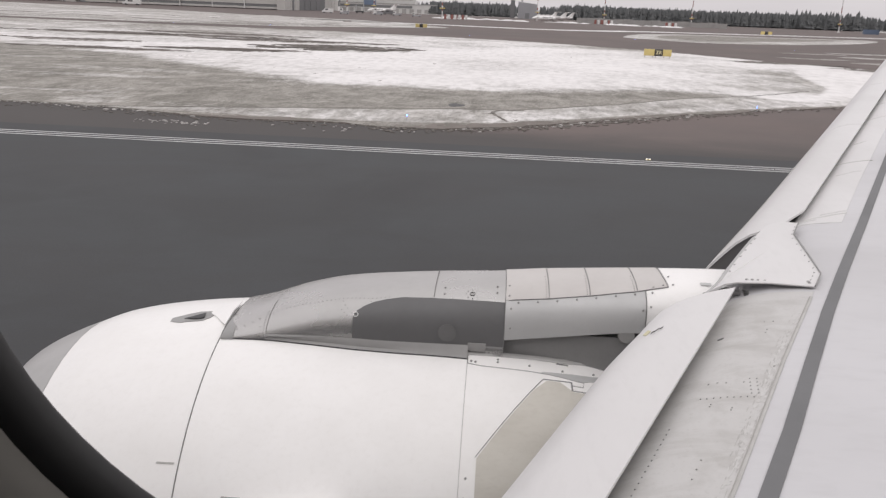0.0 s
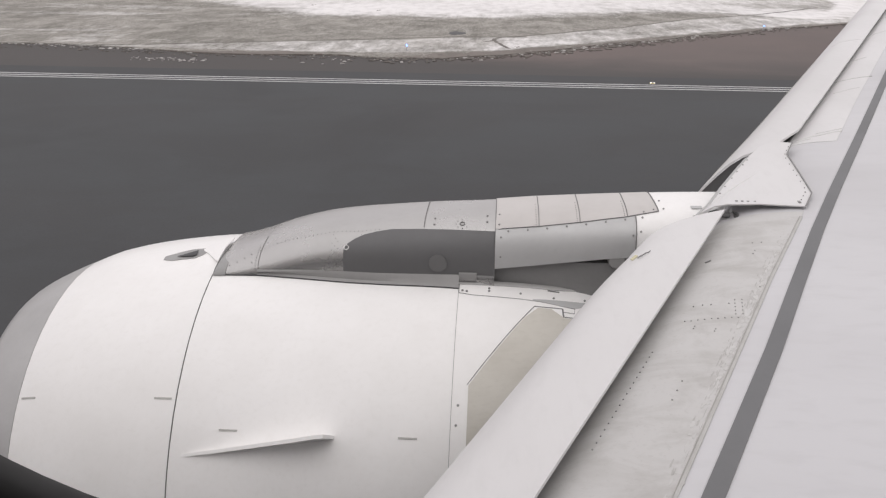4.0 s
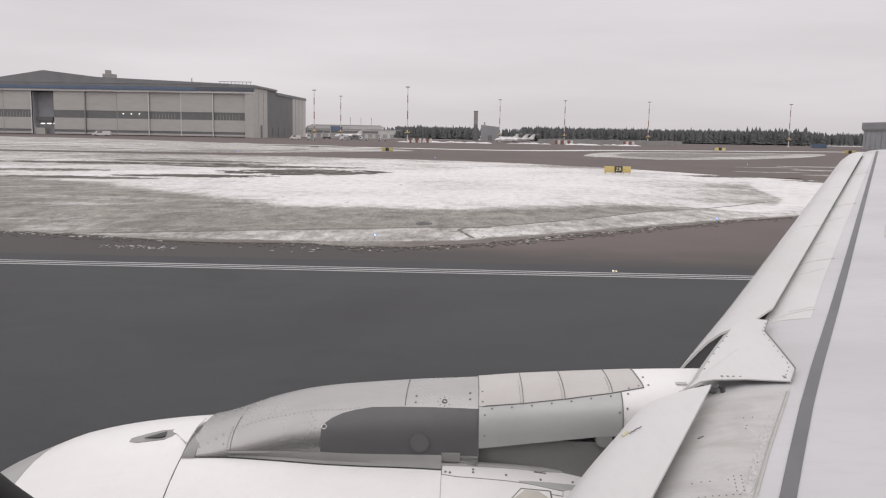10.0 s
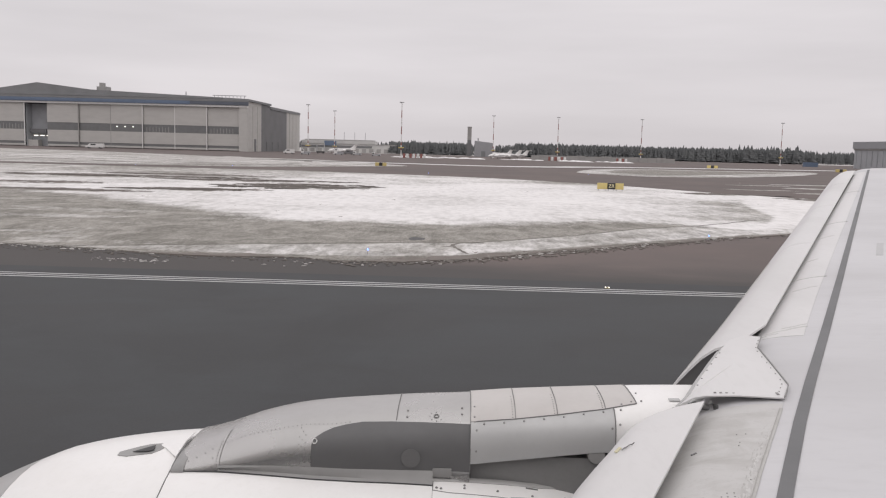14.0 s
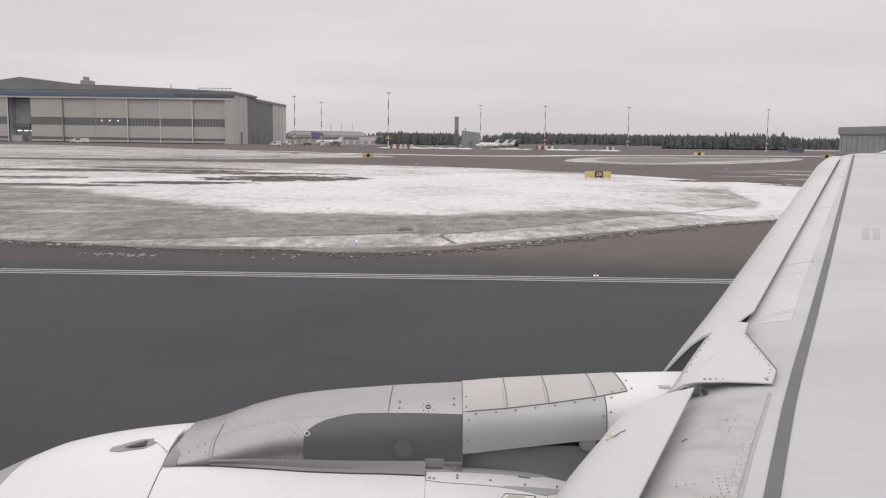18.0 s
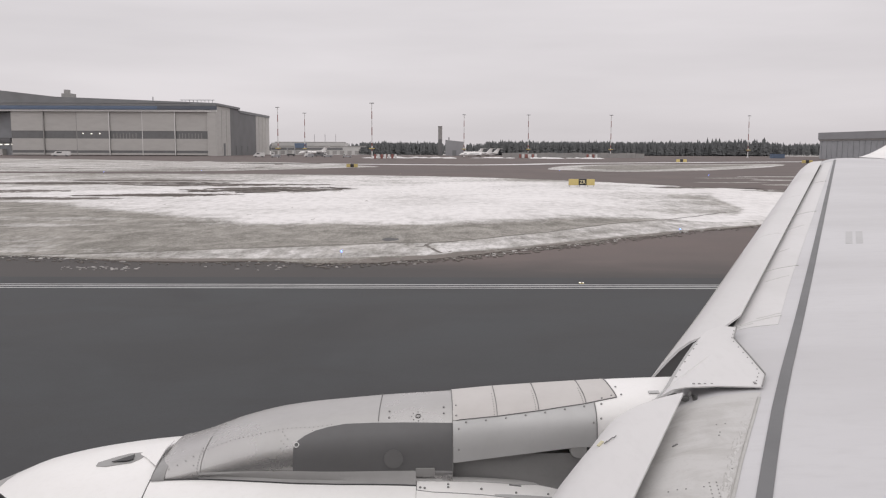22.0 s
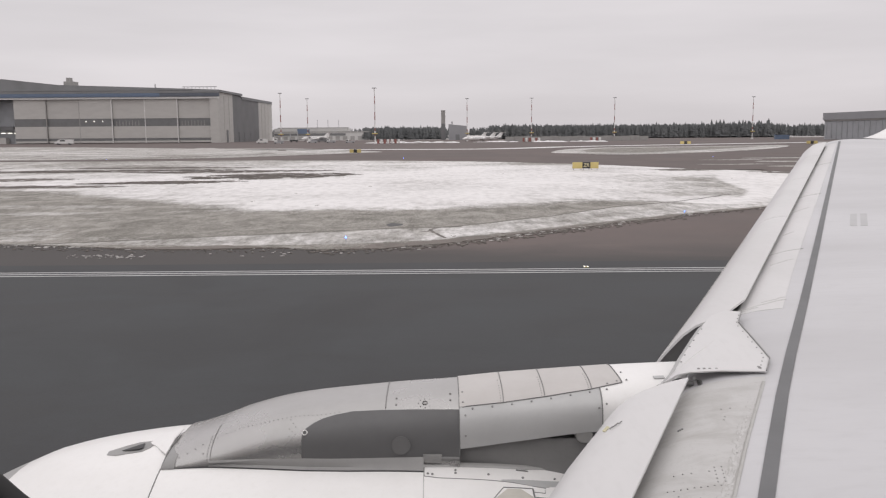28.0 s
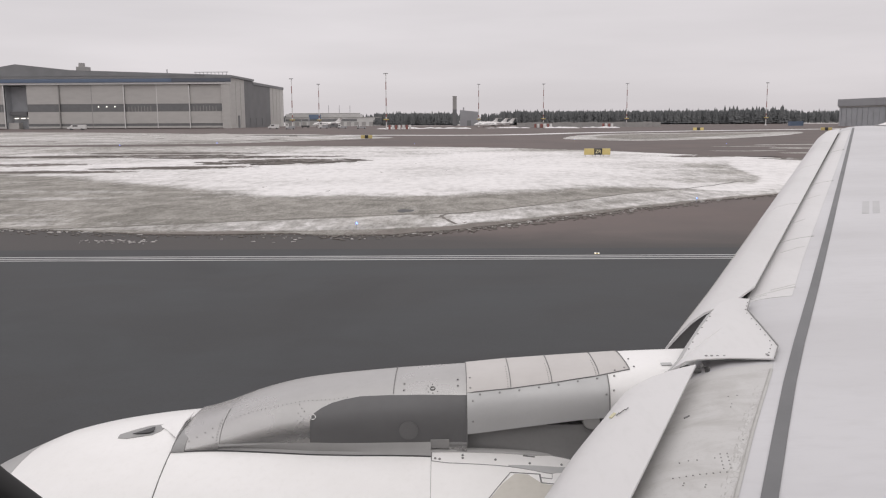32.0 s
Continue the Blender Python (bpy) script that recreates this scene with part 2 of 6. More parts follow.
def box_bm(bm, x0, x1, y0, y1, z0, z1, m=None, index=0):
    vs = [bm.verts.new(v) for v in ((x0, y0, z0), (x1, y0, z0), (x1, y1, z0), (x0, y1, z0), (x0, y0, z1), (x1, y0, z1), (x1, y1, z1), (x0, y1, z1))]
    if m is not None:
        for v in vs:
            v.co = m @ v.co
    for q in ((3, 2, 1, 0), (4, 5, 6, 7), (0, 1, 5, 4), (1, 2, 6, 5), (2, 3, 7, 6), (3, 0, 4, 7)):
        bm.faces.new([vs[i] for i in q]).material_index = index
    return vs


def bm_mesh(name, bm, *mats, smooth=False, bevel=0.0):
    if bevel:
        bmesh.ops.bevel(bm, geom=bm.edges[:], offset=bevel, segments=2, affect="EDGES", profile=0.6)
    me = bpy.data.meshes.new(name)
    bmesh.ops.recalc_face_normals(bm, faces=bm.faces)
    bm.to_mesh(me)
    bm.free()
    for m in mats:
        me.materials.append(m)
    me.polygons.foreach_set("use_smooth", [smooth] * len(me.polygons))
    return me


def box_mesh(name, size, mat, bevel=0.0, base=True):
    bm = bmesh.new()
    x, y, z = size
    box_bm(bm, -x / 2, x / 2, -y / 2, y / 2, 0 if base else -z / 2, z if base else z / 2)
    return bm_mesh(name, bm, mat, bevel=bevel)


def tube_mesh(name, pts, radii, mat, n=12, cap=True, smooth=True):
    """A round bar along points, with a radius at each."""
    pts = [Vector(p) for p in pts]
    rows = []
    for i, p in enumerate(pts):
        d = (pts[min(i + 1, len(pts) - 1)] - pts[max(i - 1, 0)]).normalized()
        a = d.orthogonal().normalized()
        b = d.cross(a)
        r = radii[i] if isinstance(radii, (list, tuple)) else radii
        rows.append([p + r * (math.cos(2 * math.pi * k / n) * a + math.sin(2 * math.pi * k / n) * b) for k in range(n)])
    faces = [(i * n + j, i * n + (j + 1) % n, (i + 1) * n + (j + 1) % n, (i + 1) * n + j) for i in range(len(pts) - 1) for j in range(n)]
    if cap:
        faces += [tuple(range(n))[::-1], tuple(range((len(pts) - 1) * n, len(pts) * n))]
    return mesh_of(name, [p for r in rows for p in r], faces, mat, smooth)


def ribbon(name, pts, normal_at, width, mat, lift=0.002, depth=0.003):
    """A narrow strip with a thin edge that follows a surface through the points."""
    verts, faces = [], []
    pts = [Vector(p) for p in pts]
    for i, p in enumerate(pts):
        d = (pts[min(i + 1, len(pts) - 1)] - pts[max(i - 1, 0)]).normalized()
        nn = Vector(normal_at(p)).normalized()
        s = d.cross(nn).normalized() * width / 2
        verts += [p + s + nn * lift, p - s + nn * lift, p - s + nn * (lift - depth), p + s + nn * (lift - depth)]
    for i in range(len(pts) - 1):
        for k in range(4):
            a, b = 4 * i + k, 4 * i + (k + 1) % 4
            faces.append((a, b, b + 4, a + 4))
    faces += [(3, 2, 1, 0), tuple(4 * (len(pts) - 1) + k for k in range(4))]
    return mesh_of(name, verts, faces, mat, False)


def studs(name, spots, mat, r=0.006, h=0.003, n=7):
    """Many small low rivet heads at (point, normal) spots, joined."""
    verts, faces = [], []
    for p, nn in spots:
        p, nn = Vector(p), Vector(nn).normalized()
        a = nn.orthogonal().normalized()
        b = nn.cross(a)
        k0 = len(verts)
        for q, rr in ((-0.002, r), (h, r * 0.8)):
            verts += [p + nn * q + rr * (math.cos(2 * math.pi * k / n) * a + math.sin(2 * math.pi * k / n) * b) for k in range(n)]
        faces += [(k0 + k, k0 + (k + 1) % n, k0 + n + (k + 1) % n, k0 + n + k) for k in range(n)]
        faces.append(tuple(k0 + n + k for k in range(n)))
    return mesh_of(name, verts, faces, mat, False)


def lerp(x, table):
    """Piecewise linear reading of a table of (x, value)."""
    return float(np.interp(x, [a for a, _ in table], [b for _, b in table]))


def smooth_table(x, table):
    """Smooth reading of a table of (x, value), by cubic pieces."""
    xs, ys = [a for a, _ in table], [b for _, b in table]
    if x <= xs[0]:
        return ys[0]
    if x >= xs[-1]:
        return ys[-1]
    i = max(k for k in range(len(xs)) if xs[k] <= x)
    sl = [(ys[min(k + 1, len(xs) - 1)] - ys[max(k - 1, 0)]) / (xs[min(k + 1, len(xs) - 1)] - xs[max(k - 1, 0)]) for k in range(len(xs))]
    h = xs[i + 1] - xs[i]
    t = (x - xs[i]) / h
    return (2 * t**3 - 3 * t**2 + 1) * ys[i] + (t**3 - 2 * t**2 + t) * h * sl[i] + (3 * t**2 - 2 * t**3) * ys[i + 1] + (t**3 - t**2) * h * sl[i + 1]


# ---- the airliner: wing, slats, engine, pylon, cabin window ----
jet = thing("airliner", "white twin-engine airliner standing on the runway with its leading-edge slats out", "airliner")


def slat_te(y):
    """x of the line where the slats' trailing edge lies over the wing."""
    return 1.105 + 0.463 * (y - 5.37) if y < 5.7 else 1.258 + 0.503 * (y - 5.7) + (0.02 if y > 6.2 else 0.0)


def wing_z(y):
    return 3.415 + 0.079 * (y - 5.37)


CHORD = ((1.6, 5.9), (6.4, 3.75), (17.0, 1.45))


def wing_point(y, s):
    """The upper skin at span y, s metres behind the slat line."""
    c = lerp(y, CHORD)
    x0, z0 = slat_te(y), wing_z(y)
    drop = 0.06 * math.exp(-s / 0.12) if s >= 0 else 0.06 - 0.5 * s + 2.3 * s * s
    return Vector((x0 + s, y, z0 - drop + 0.022 * max(s, 0) - 0.055 * max(s - 0.35 * c, 0) ** 1.35))


def wing_normal(p):
    return (-0.02, -0.079, 1.0)


def wing_ring(y):
    c = lerp(y, CHORD)
    k = min(1.0, c / 3.0)
    top = [wing_point(y, s) for s in (-0.2, -0.16, -0.1, -0.05, 0.0, 0.06, 0.14, 0.28, 0.4, 0.6, 0.15 * c + 0.5, 0.25 * c + 0.45, 0.4 * c + 0.3, 0.6 * c, 0.75 * c, 0.85 * c)]
    front, back = top[0], top[-1]
    low = []
    for f, d in ((0.85, 0.08), (0.6, 0.22), (0.35, 0.34), (0.12, 0.32), (0.03, 0.2), (0.0, 0.09)):
        low.append(Vector((front.x + f * (back.x - front.x) - 0.03 * (f < 0.02), y, front.z + (back.z - front.z) * f - d * k)))
    return top + low


ys = [2.2, 2.5, 3.2, 4.0, 4.6, 5.1, 5.4, 5.7, 5.75, 6.2, 6.25, 6.7, 7.5, 8.5, 10, 11.5, 13, 14.5, 15.8, 16.6, 17.0]
wing_me = grid_mesh("wing_skin", [wing_ring(y) for y in ys], M["wing_top"], closed=True)
bm = bmesh.new()
bm.from_mesh(wing_me)
bm.verts.ensure_lookup_table()
k = len(wing_ring(5))
bm.faces.new([bm.verts[i] for i in range(k)]), bm.faces.new([bm.verts[(len(ys) - 1) * k + i] for i in range(k)])
bmesh.ops.recalc_face_normals(bm, faces=bm.faces)
bm.to_mesh(wing_me), bm.free()
wing = put_part("wing", wing_me, jet, "light grey-white wing with a dark grey walkway stripe", sharp=40)


def skin_patch(name, y0, y1, s0, s1, mat, ny=14, ns=6, lift=0.003, parent=None, label=""):
    """A panel on the upper skin between two spans; s0 and s1 are functions of the span."""
    rows = []
    for i in range(ny + 1):
        y = y0 + (y1 - y0) * i / ny
        rows.append([wing_point(y, s0(y) + (s1(y) - s0(y)) * j / ns) + Vector((0, 0, lift)) for j in range(ns + 1)])
    return put_part(name, thick(grid_mesh(name, rows, mat), 0.004), parent or wing, label)


# the fixed nose of the wing behind the slats, and the first strip of skin behind its joint
joint_s = lambda y: lerp(y, ((1.6, 0.335), (4.2, 0.329), (4.7, 0.327), (5.4, 0.341), (6.4, 0.32), (7.4, 0.295), (17, 0.22)))
stripe_s = lambda y: 0.953 + 0.4868 * (y - 4.205) - slat_te(y) + lerp(y, ((1.6, 0.03), (4.15, 0.018), (5.0, -0.008), (5.5, -0.012), (6.5, -0.004), (8, 0)))
stripe_w = lambda y: lerp(y, ((1.6, 0.06), (4.2, 0.056), (8.7, 0.048), (17, 0.04)))
skin_patch("fixed_nose_panel", 2.25, 5.36, lambda y: -0.19, joint_s, M["nose_beige"], 16, 10, 0.002, label="beige-grey fixed leading edge stained with dirt")
skin_patch("fixed_nose_panel", 6.42, 16.4, lambda y: -0.19, lambda y: joint_s(y) - 0.02, M["wing_white"], 24, 10, 0.002, label="white fixed leading edge behind the slat")
skin_patch("walkway_stripe", 2.25, 16.7, stripe_s, lambda y: stripe_s(y) + stripe_w(y), M["stripe"], 30, 2, 0.004, label="dark grey walkway stripe")
# strip behind the outboard slat edge; the gap's shade is painted into it
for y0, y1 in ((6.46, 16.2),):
    skin_patch("slat_gap_shade", y0, y1, lambda y: -0.03, lambda y: 0.004 if y < 6 else 0.036, M["seal_shade"], 16, 2, 0.004, label="dark strip under the slat edge, seal and painted gap shade in one")
# black patch painted as the shadow under the slat's cut inner corner
skin_patch("slat_gap_shade", 6.30, 6.62, lambda y: -0.16, lambda y: 0.034, M["dark"], 6, 4, 0.012)
# pair of small grey placards on the upper skin
for dy in (0.0, 0.32):
    skin_patch("placard", 8.78 + dy * 0.0, 9.35, lambda y, d=dy: 0.62 + d * 0.28 - 0.02 * (y - 8.8), lambda y, d=dy: 0.68 + d * 0.28 - 0.02 * (y - 8.8), M["placard"], 4, 2, 0.003, label="small grey placard")
bead_line = [wing_point(y, joint_s(y) + 0.0008 * noise.noise(Vector((y * 9, 1, 0)))) for y in np.linspace(2.3, 5.3, 120)]
put_part("sealant_bead", ribbon("sealant_bead", bead_line, wing_normal, 0.010, M["sealant"], 0.0035, 0.003), wing, "pale rough sealant bead")
put_part("panel_seam", ribbon("panel_seam", [p - Vector((0.008, 0, 0)) for p in bead_line], wing_normal, 0.0026, M["grime"], 0.004, 0.004), wing)
for y in (7.9, 10.6, 13.4):
    put_part("panel_seam", ribbon("panel_seam", [wing_point(y + 0.25 * s, s) for s in np.linspace(0.05, joint_s(y), 5)], wing_normal, 0.004, M["sealant"], 0.004, 0.004), wing)
rng = random.Random(4)
for y, s0, s1, dy, w in ((6.50, 0.08, 0.30, 0.10, 0.018), (6.58, 0.16, 0.29, 0.07, 0.012), (6.46, 0.06, 0.15, 0.03, 0.010), (7.55, 0.10, 0.25, 0.10, 0.010), (8.60, 0.08, 0.16, 0.08, 0.012), (9.7, 0.06, 0.2, 0.12, 0.010)):
    put_part("smear", ribbon("smear", [wing_point(y + dy * f + rng.uniform(-0.006, 0.006), s0 + (s1 - s0) * f) for f in np.linspace(0, 1, 9)], wing_normal, w * 0.7, M["flake"], 0.0034, 0.001), wing, "faint rubbed smear")
lift = Vector((0, 0, 0.003))
spots = [(wing_point(4.39 + rng.uniform(-0.003, 0.003), 0.10 + 0.022 * k) + lift, (0, 0, 1)) for k in range(9)]
spots += [(wing_point(4.415 + 0.027 * k, 0.262 + 0.024 * j - 0.007 * k) + lift, (0, 0, 1)) for k in range(5) for j in range(2)]
spots += [(wing_point(4.50 + rng.uniform(-0.003, 0.003), 0.10 + 0.03 * k) + lift, (0, 0, 1)) for k in (0, 1, 2, 4)]
spots += [(wing_point(y, s) + lift, (0, 0, 1)) for y, s in ((4.33, 0.145), (4.345, 0.145), (4.30, 0.22), (4.315, 0.22), (4.92, 0.215), (4.95, 0.215), (5.03, 0.19), (5.03, 0.225), (4.62, 0.3), (3.9, 0.2), (3.95, 0.2), (4.0, 0.2))]
spots += [(wing_point(3.7 + 0.03 * k, 0.05) + lift, (0, 0, 1)) for k in range(18)]
put_part("rivets", studs("rivets", spots, M["stud"], 0.0030, 0.0010), wing)["kind"] = "stuff"
put_part("drain_slit", ribbon("drain_slit", [wing_point(4.90, 0.04), wing_point(4.908, 0.058)], wing_normal, 0.006, M["seam"], 0.005, 0.004), wing, "small dark slit")
# worn sealant and grime along the joint of the fixed nose, and dirt smeared behind the slat
def flakes(name, count, y0, y1, place, length, width, mat, seed):
    """Many thin ragged flakes, longer along the span; place gives the distance from the slat's edge."""
    r = random.Random(seed)
    verts, faces = [], []
    for i in range(count):
        y = r.triangular(y0, y1, y0 + 0.6 * (y1 - y0))
        p = wing_point(y, place(y, r))
        q = wing_point(y + 0.02, place(y, random.Random(0))) - wing_point(y, place(y, random.Random(0)))
        a = q.normalized()
        b = a.cross(Vector(wing_normal(p)).normalized()).normalized()
        l_, w_, k0 = length * r.uniform(0.3, 1.0), width * r.uniform(0.4, 1.0), len(verts)
        for lift_ in (0.0024 + 0.00001 * (i % 40), 0.001):
            rr = random.Random(seed * 999 + i)
            verts += [p + a * (l_ * math.cos(t) * rr.uniform(0.6, 1.1)) + b * (w_ * math.sin(t) * rr.uniform(0.5, 1.2)) + Vector((0, 0, lift_)) for t in np.linspace(0, 2 * math.pi, 10)[:-1]]
        faces.append(tuple(range(k0, k0 + 9)))
        faces += [(k0 + k, k0 + 9 + k, k0 + 9 + (k + 1) % 9, k0 + (k + 1) % 9) for k in range(9)]
    put_part(name, mesh_of(name, verts, faces, M[mat], False), wing)["kind"] = "stuff"


flakes("worn_sealant", 90, 3.3, 5.28, lambda y, r: joint_s(y) - 0.030 + r.gauss(0, 0.006), 0.026, 0.006, "flake", 31)
flakes("worn_sealant", 90, 3.3, 5.28, lambda y, r: joint_s(y) - 0.022 + r.gauss(0, 0.010), 0.012, 0.004, "flake", 32)
flakes("joint_grime", 90, 3.4, 5.25, lambda y, r: joint_s(y) - 0.040 + r.gauss(0, 0.008), 0.026, 0.003, "nose_dirt", 33)
flakes("joint_grime", 60, 3.4, 5.2, lambda y, r: joint_s(y) - 0.013 + r.gauss(0, 0.003), 0.030, 0.0014, "nose_dirt", 34)


IN_PROFILE = ((1, 0), (0.85, -0.002), (0.7, -0.008), (0.55, -0.018), (0.42, -0.036), (0.3, -0.065), (0.2, -0.108), (0.12, -0.152), (0.05, -0.21), (0.01, -0.27), (0.02, -0.33), (0.08, -0.38))
OUT_PROFILE = ((1, 0), (0.85, -0.004), (0.7, -0.016), (0.55, -0.037), (0.42, -0.077), (0.3, -0.137), (0.2, -0.192), (0.12, -0.238), (0.05, -0.29), (0.02, -0.34), (0.05, -0.40), (0.12, -0.44))


def slat(y0, y1, le, te, z_le, skew0, skew1, label, prof):
    """One slat: a bowed shell, moved out in front of the wing nose."""
    rows = []
    for i in range(25):
        f = i / 24
        row = []
        for u, dz in prof:
            y = y0 + (y1 - y0) * f + (skew0 * (1 - f) + skew1 * f) * (1 - max(u, 0))
            if skew0 < 0:
                y += (1 - f) ** 8 * (0.17 * max(0.0, u - 0.8) / 0.2 - 0.13 * min(1.0, max(u, 0) / 0.4) * min(1.0, (1 - u) / 0.12))
            if skew1 < 0:
                e = min(1.0, max(0.0, (y - 4.75) / 0.42))
                recede = e * e * (3 - 2 * e) * 0.028 * (1 - u)
            else:
                recede = 0.0
            k = z_le(y)
            row.append(Vector((le(y) + (te(y) - le(y)) * u + recede, y, wing_z(y) + 0.012 + dz * k)))
        rows.append(row)
    me = thick(grid_mesh("slat", rows, M["wing_white"]), 0.012)
    return put_part("slat", me, jet, label, sharp=50)


in_le = lambda y: 0.700 + 0.461 * (y - 5.37)
out_le = lambda y: 1.315 + 0.5045 * (y - 6.5) - 0.02 - 0.02 * math.exp(-((y - 6.2) / 0.7) ** 2)
in_te = lambda y: 1.11 + 0.463 * (y - 5.37)
out_te = lambda y: 1.745 + 0.4995 * (y - 6.5)
slat_in = slat(2.3, 5.338, in_le, in_te, lambda y: 1.0, 0.0, -0.215, "white inboard slat extended in front of the wing", IN_PROFILE)
slats_out = []
for a, b in ((6.42, 9.28), (9.29, 11.85), (11.86, 14.3), (14.31, 16.35)):
    slats_out.append(slat(a, b, out_le, out_te, lambda y: lerp(y, ((6, 1.0), (16, 0.6))), -0.20 if a < 7 else 0, 0, "white outboard slat extended in front of the wing", OUT_PROFILE))
# closed inner end of the outboard slat, dark from below
pts = []
for u, dz in OUT_PROFILE[2:] + ((0.35, -0.42), (0.6, -0.30), (0.74, -0.10)):
    y = 6.430 - 0.20 * (1 - u) - 0.13 * min(1.0, max(u, 0) / 0.4) * min(1.0, (1 - u) / 0.12)
    pts.append(Vector((out_le(y) + (out_te(y) - out_le(y)) * u, y, wing_z(y) + 0.006 + dz)))
put_part("end_rib", thick(mesh_of("end_rib", pts, [tuple(range(len(pts)))], M["rib"], False), 0.01), slats_out[0], "dark slat end rib")
lip = [Vector((out_le(y) + (out_te(y) - out_le(y)) * 0.2, y, wing_z(y) + 0.014 - 0.192 * lerp(y, ((6, 1.0), (16, 0.6))))) for y in np.linspace(6.32, 9.2, 24)]
put_part("panel_seam", ribbon("panel_seam", lip, lambda p: (-0.8, -0.1, 0.6), 0.006, M["sealant"], 0.003, 0.004), slats_out[0])
# small painted index mark and scuff on the inboard slat
mk = lambda y, u: Vector((in_le(y) + (in_te(y) - in_le(y)) * u, y, wing_z(y) + 0.014 + lerp(-u, [(-p, q) for p, q in IN_PROFILE[:10]])))
for seq in (((4.868, 0.465), (4.888, 0.478), (4.878, 0.492)), ((4.885, 0.490), (4.905, 0.515), (4.900, 0.535), (4.915, 0.545)), ((4.878, 0.470), (4.884, 0.482))):
    put_part("index_mark", ribbon("index_mark", [mk(y, u) for y, u in seq], wing_normal, 0.003, M["seam"], 0.004), slat_in, "small dark index mark")
put_part("scuff", ribbon("scuff", [mk(4.872, 0.405), mk(4.905, 0.425)], wing_normal, 0.012, M["scuff"], 0.003), slat_in, "small yellowed scuff")

# ---- wing apron over the pylon: five-sided panel between the slats ----
apron_edge = [Vector(p) for p in ((0.985, 5.345, 3.398), (1.06, 5.385, 3.424), (1.118, 5.394, 3.432), (1.262, 5.402, 3.436), (1.454, 5.386, 3.436), (1.528, 5.539, 3.450), (1.552, 5.803, 3.472), (1.578, 6.098, 3.494), (1.664, 6.298, 3.510), (1.60, 6.37, 3.502), (1.50, 6.30, 3.488), (1.377, 6.069, 3.484), (1.278, 5.877, 3.470), (1.158, 5.636, 3.452), (1.059, 5.442, 3.424))]
apron_mid = Vector((1.36, 5.78, 3.478))
bm = bmesh.new()
ring = [bm.verts.new(p) for p in apron_edge]
half = [bm.verts.new(apron_mid.lerp(p, 0.55) + Vector((0, 0, 0.008))) for p in apron_edge]
cv = bm.verts.new(apron_mid + Vector((0, 0, 0.01)))
nn = len(ring)
nose = [i == 0 or i >= 11 for i in range(nn)]
curl = [bm.verts.new(p + (Vector((-0.014, -0.008, -0.018)) if n else Vector((0, 0, -0.002)))) for p, n in zip(apron_edge, nose)]
low = [bm.verts.new(p + (Vector((-0.022, -0.012, -0.05)) if n else Vector((0, 0.003, -0.007)))) for p, n in zip(apron_edge, nose)]
for i in range(nn):
    j = (i + 1) % nn
    bm.faces.new((ring[i], ring[j], half[j], half[i])), bm.faces.new((half[i], half[j], cv)), bm.faces.new((curl[i], curl[j], ring[j], ring[i])), bm.faces.new((low[i], low[j], curl[j], curl[i]))
apron = put_part("wing_apron", bm_mesh("wing_apron", bm, M["wing_white"], smooth=True), jet, "white five-sided fairing over the pylon", sharp=35)
rows = []
for p in [apron_edge[0] + Vector((-0.012, -0.03, -0.012)), apron_edge[0]] + apron_edge[14:10:-1]:
    rows.append([p + Vector((0.004, 0.002, 0.0035)), p + Vector((-0.020, -0.010, -0.008)), p + Vector((-0.040, -0.020, -0.034)), p + Vector((-0.040, -0.020, -0.07))])
put_part("nose_edge", thick(grid_mesh("nose_edge", rows, M["pylon_side"]), 0.003), apron, "dull grey rounded nose edge")
edge_line = lambda seq: [p + Vector((0, 0, 0.002)) for p in seq]
put_part("panel_seam", ribbon("panel_seam", edge_line(apron_edge[4:9]), wing_normal, 0.0045, M["rivet"], 0.004, 0.006), apron)
spots = []
for a, b in zip(apron_edge[4:8], apron_edge[5:9]):
    for f in (0.15, 0.5, 0.85):
        p = a.lerp(b, f)
        spots.append((p + (apron_mid - p) * 0.11 + Vector((0, 0, 0.004)), (0, 0, 1)))
for f in (0.1, 0.35, 0.5, 0.75, 0.95):
    spots.append((apron_edge[1].lerp(apron_edge[4], f) + Vector((0, 0.03, 0.004)), (0, 0, 1)))
put_part("rivets", studs("rivets", spots, M["rivet"], 0.0032, 0.0015), apron)["kind"] = "stuff"
for x, w in ((1.165, 0.022), (1.19, 0.022), (1.215, 0.014), (1.245, 0.008)):
    put_part("stencil", ribbon("stencil", [Vector((x - 0.005, 5.425, 3.4365)), Vector((x + 0.005, 5.425, 3.4375))], wing_normal, w * 0.4, M["rivet"], 0.004), apron, "small dark stencil bar")
put_part("stencil", ribbon("stencil", [Vector((1.432, 5.425, 3.4405)), Vector((1.443, 5.425, 3.4405))], wing_normal, 0.024, M["rivet"], 0.004), apron, "small dark stencil bar")
spots = [(p.lerp(q, t) + (apron_mid - p) * 0.10 + Vector((0, 0, 0.003)), (0, 0, 1)) for p, q in zip(apron_edge[11:14], apron_edge[12:15]) for t in (0.2, 0.6)]
put_part("rivets", studs("rivets", spots, M["stud"], 0.005, 0.0015), apron)["kind"] = "stuff"
# hinge bracket between the inboard slat and the apron
put_part("slat_bracket", tube_mesh("slat_bracket", [(1.13, 5.37, 3.41), (1.16, 5.385, 3.39), (1.17, 5.40, 3.34)], [0.010, 0.012, 0.010], M["rib"]), slat_in, "dark hinge bracket")
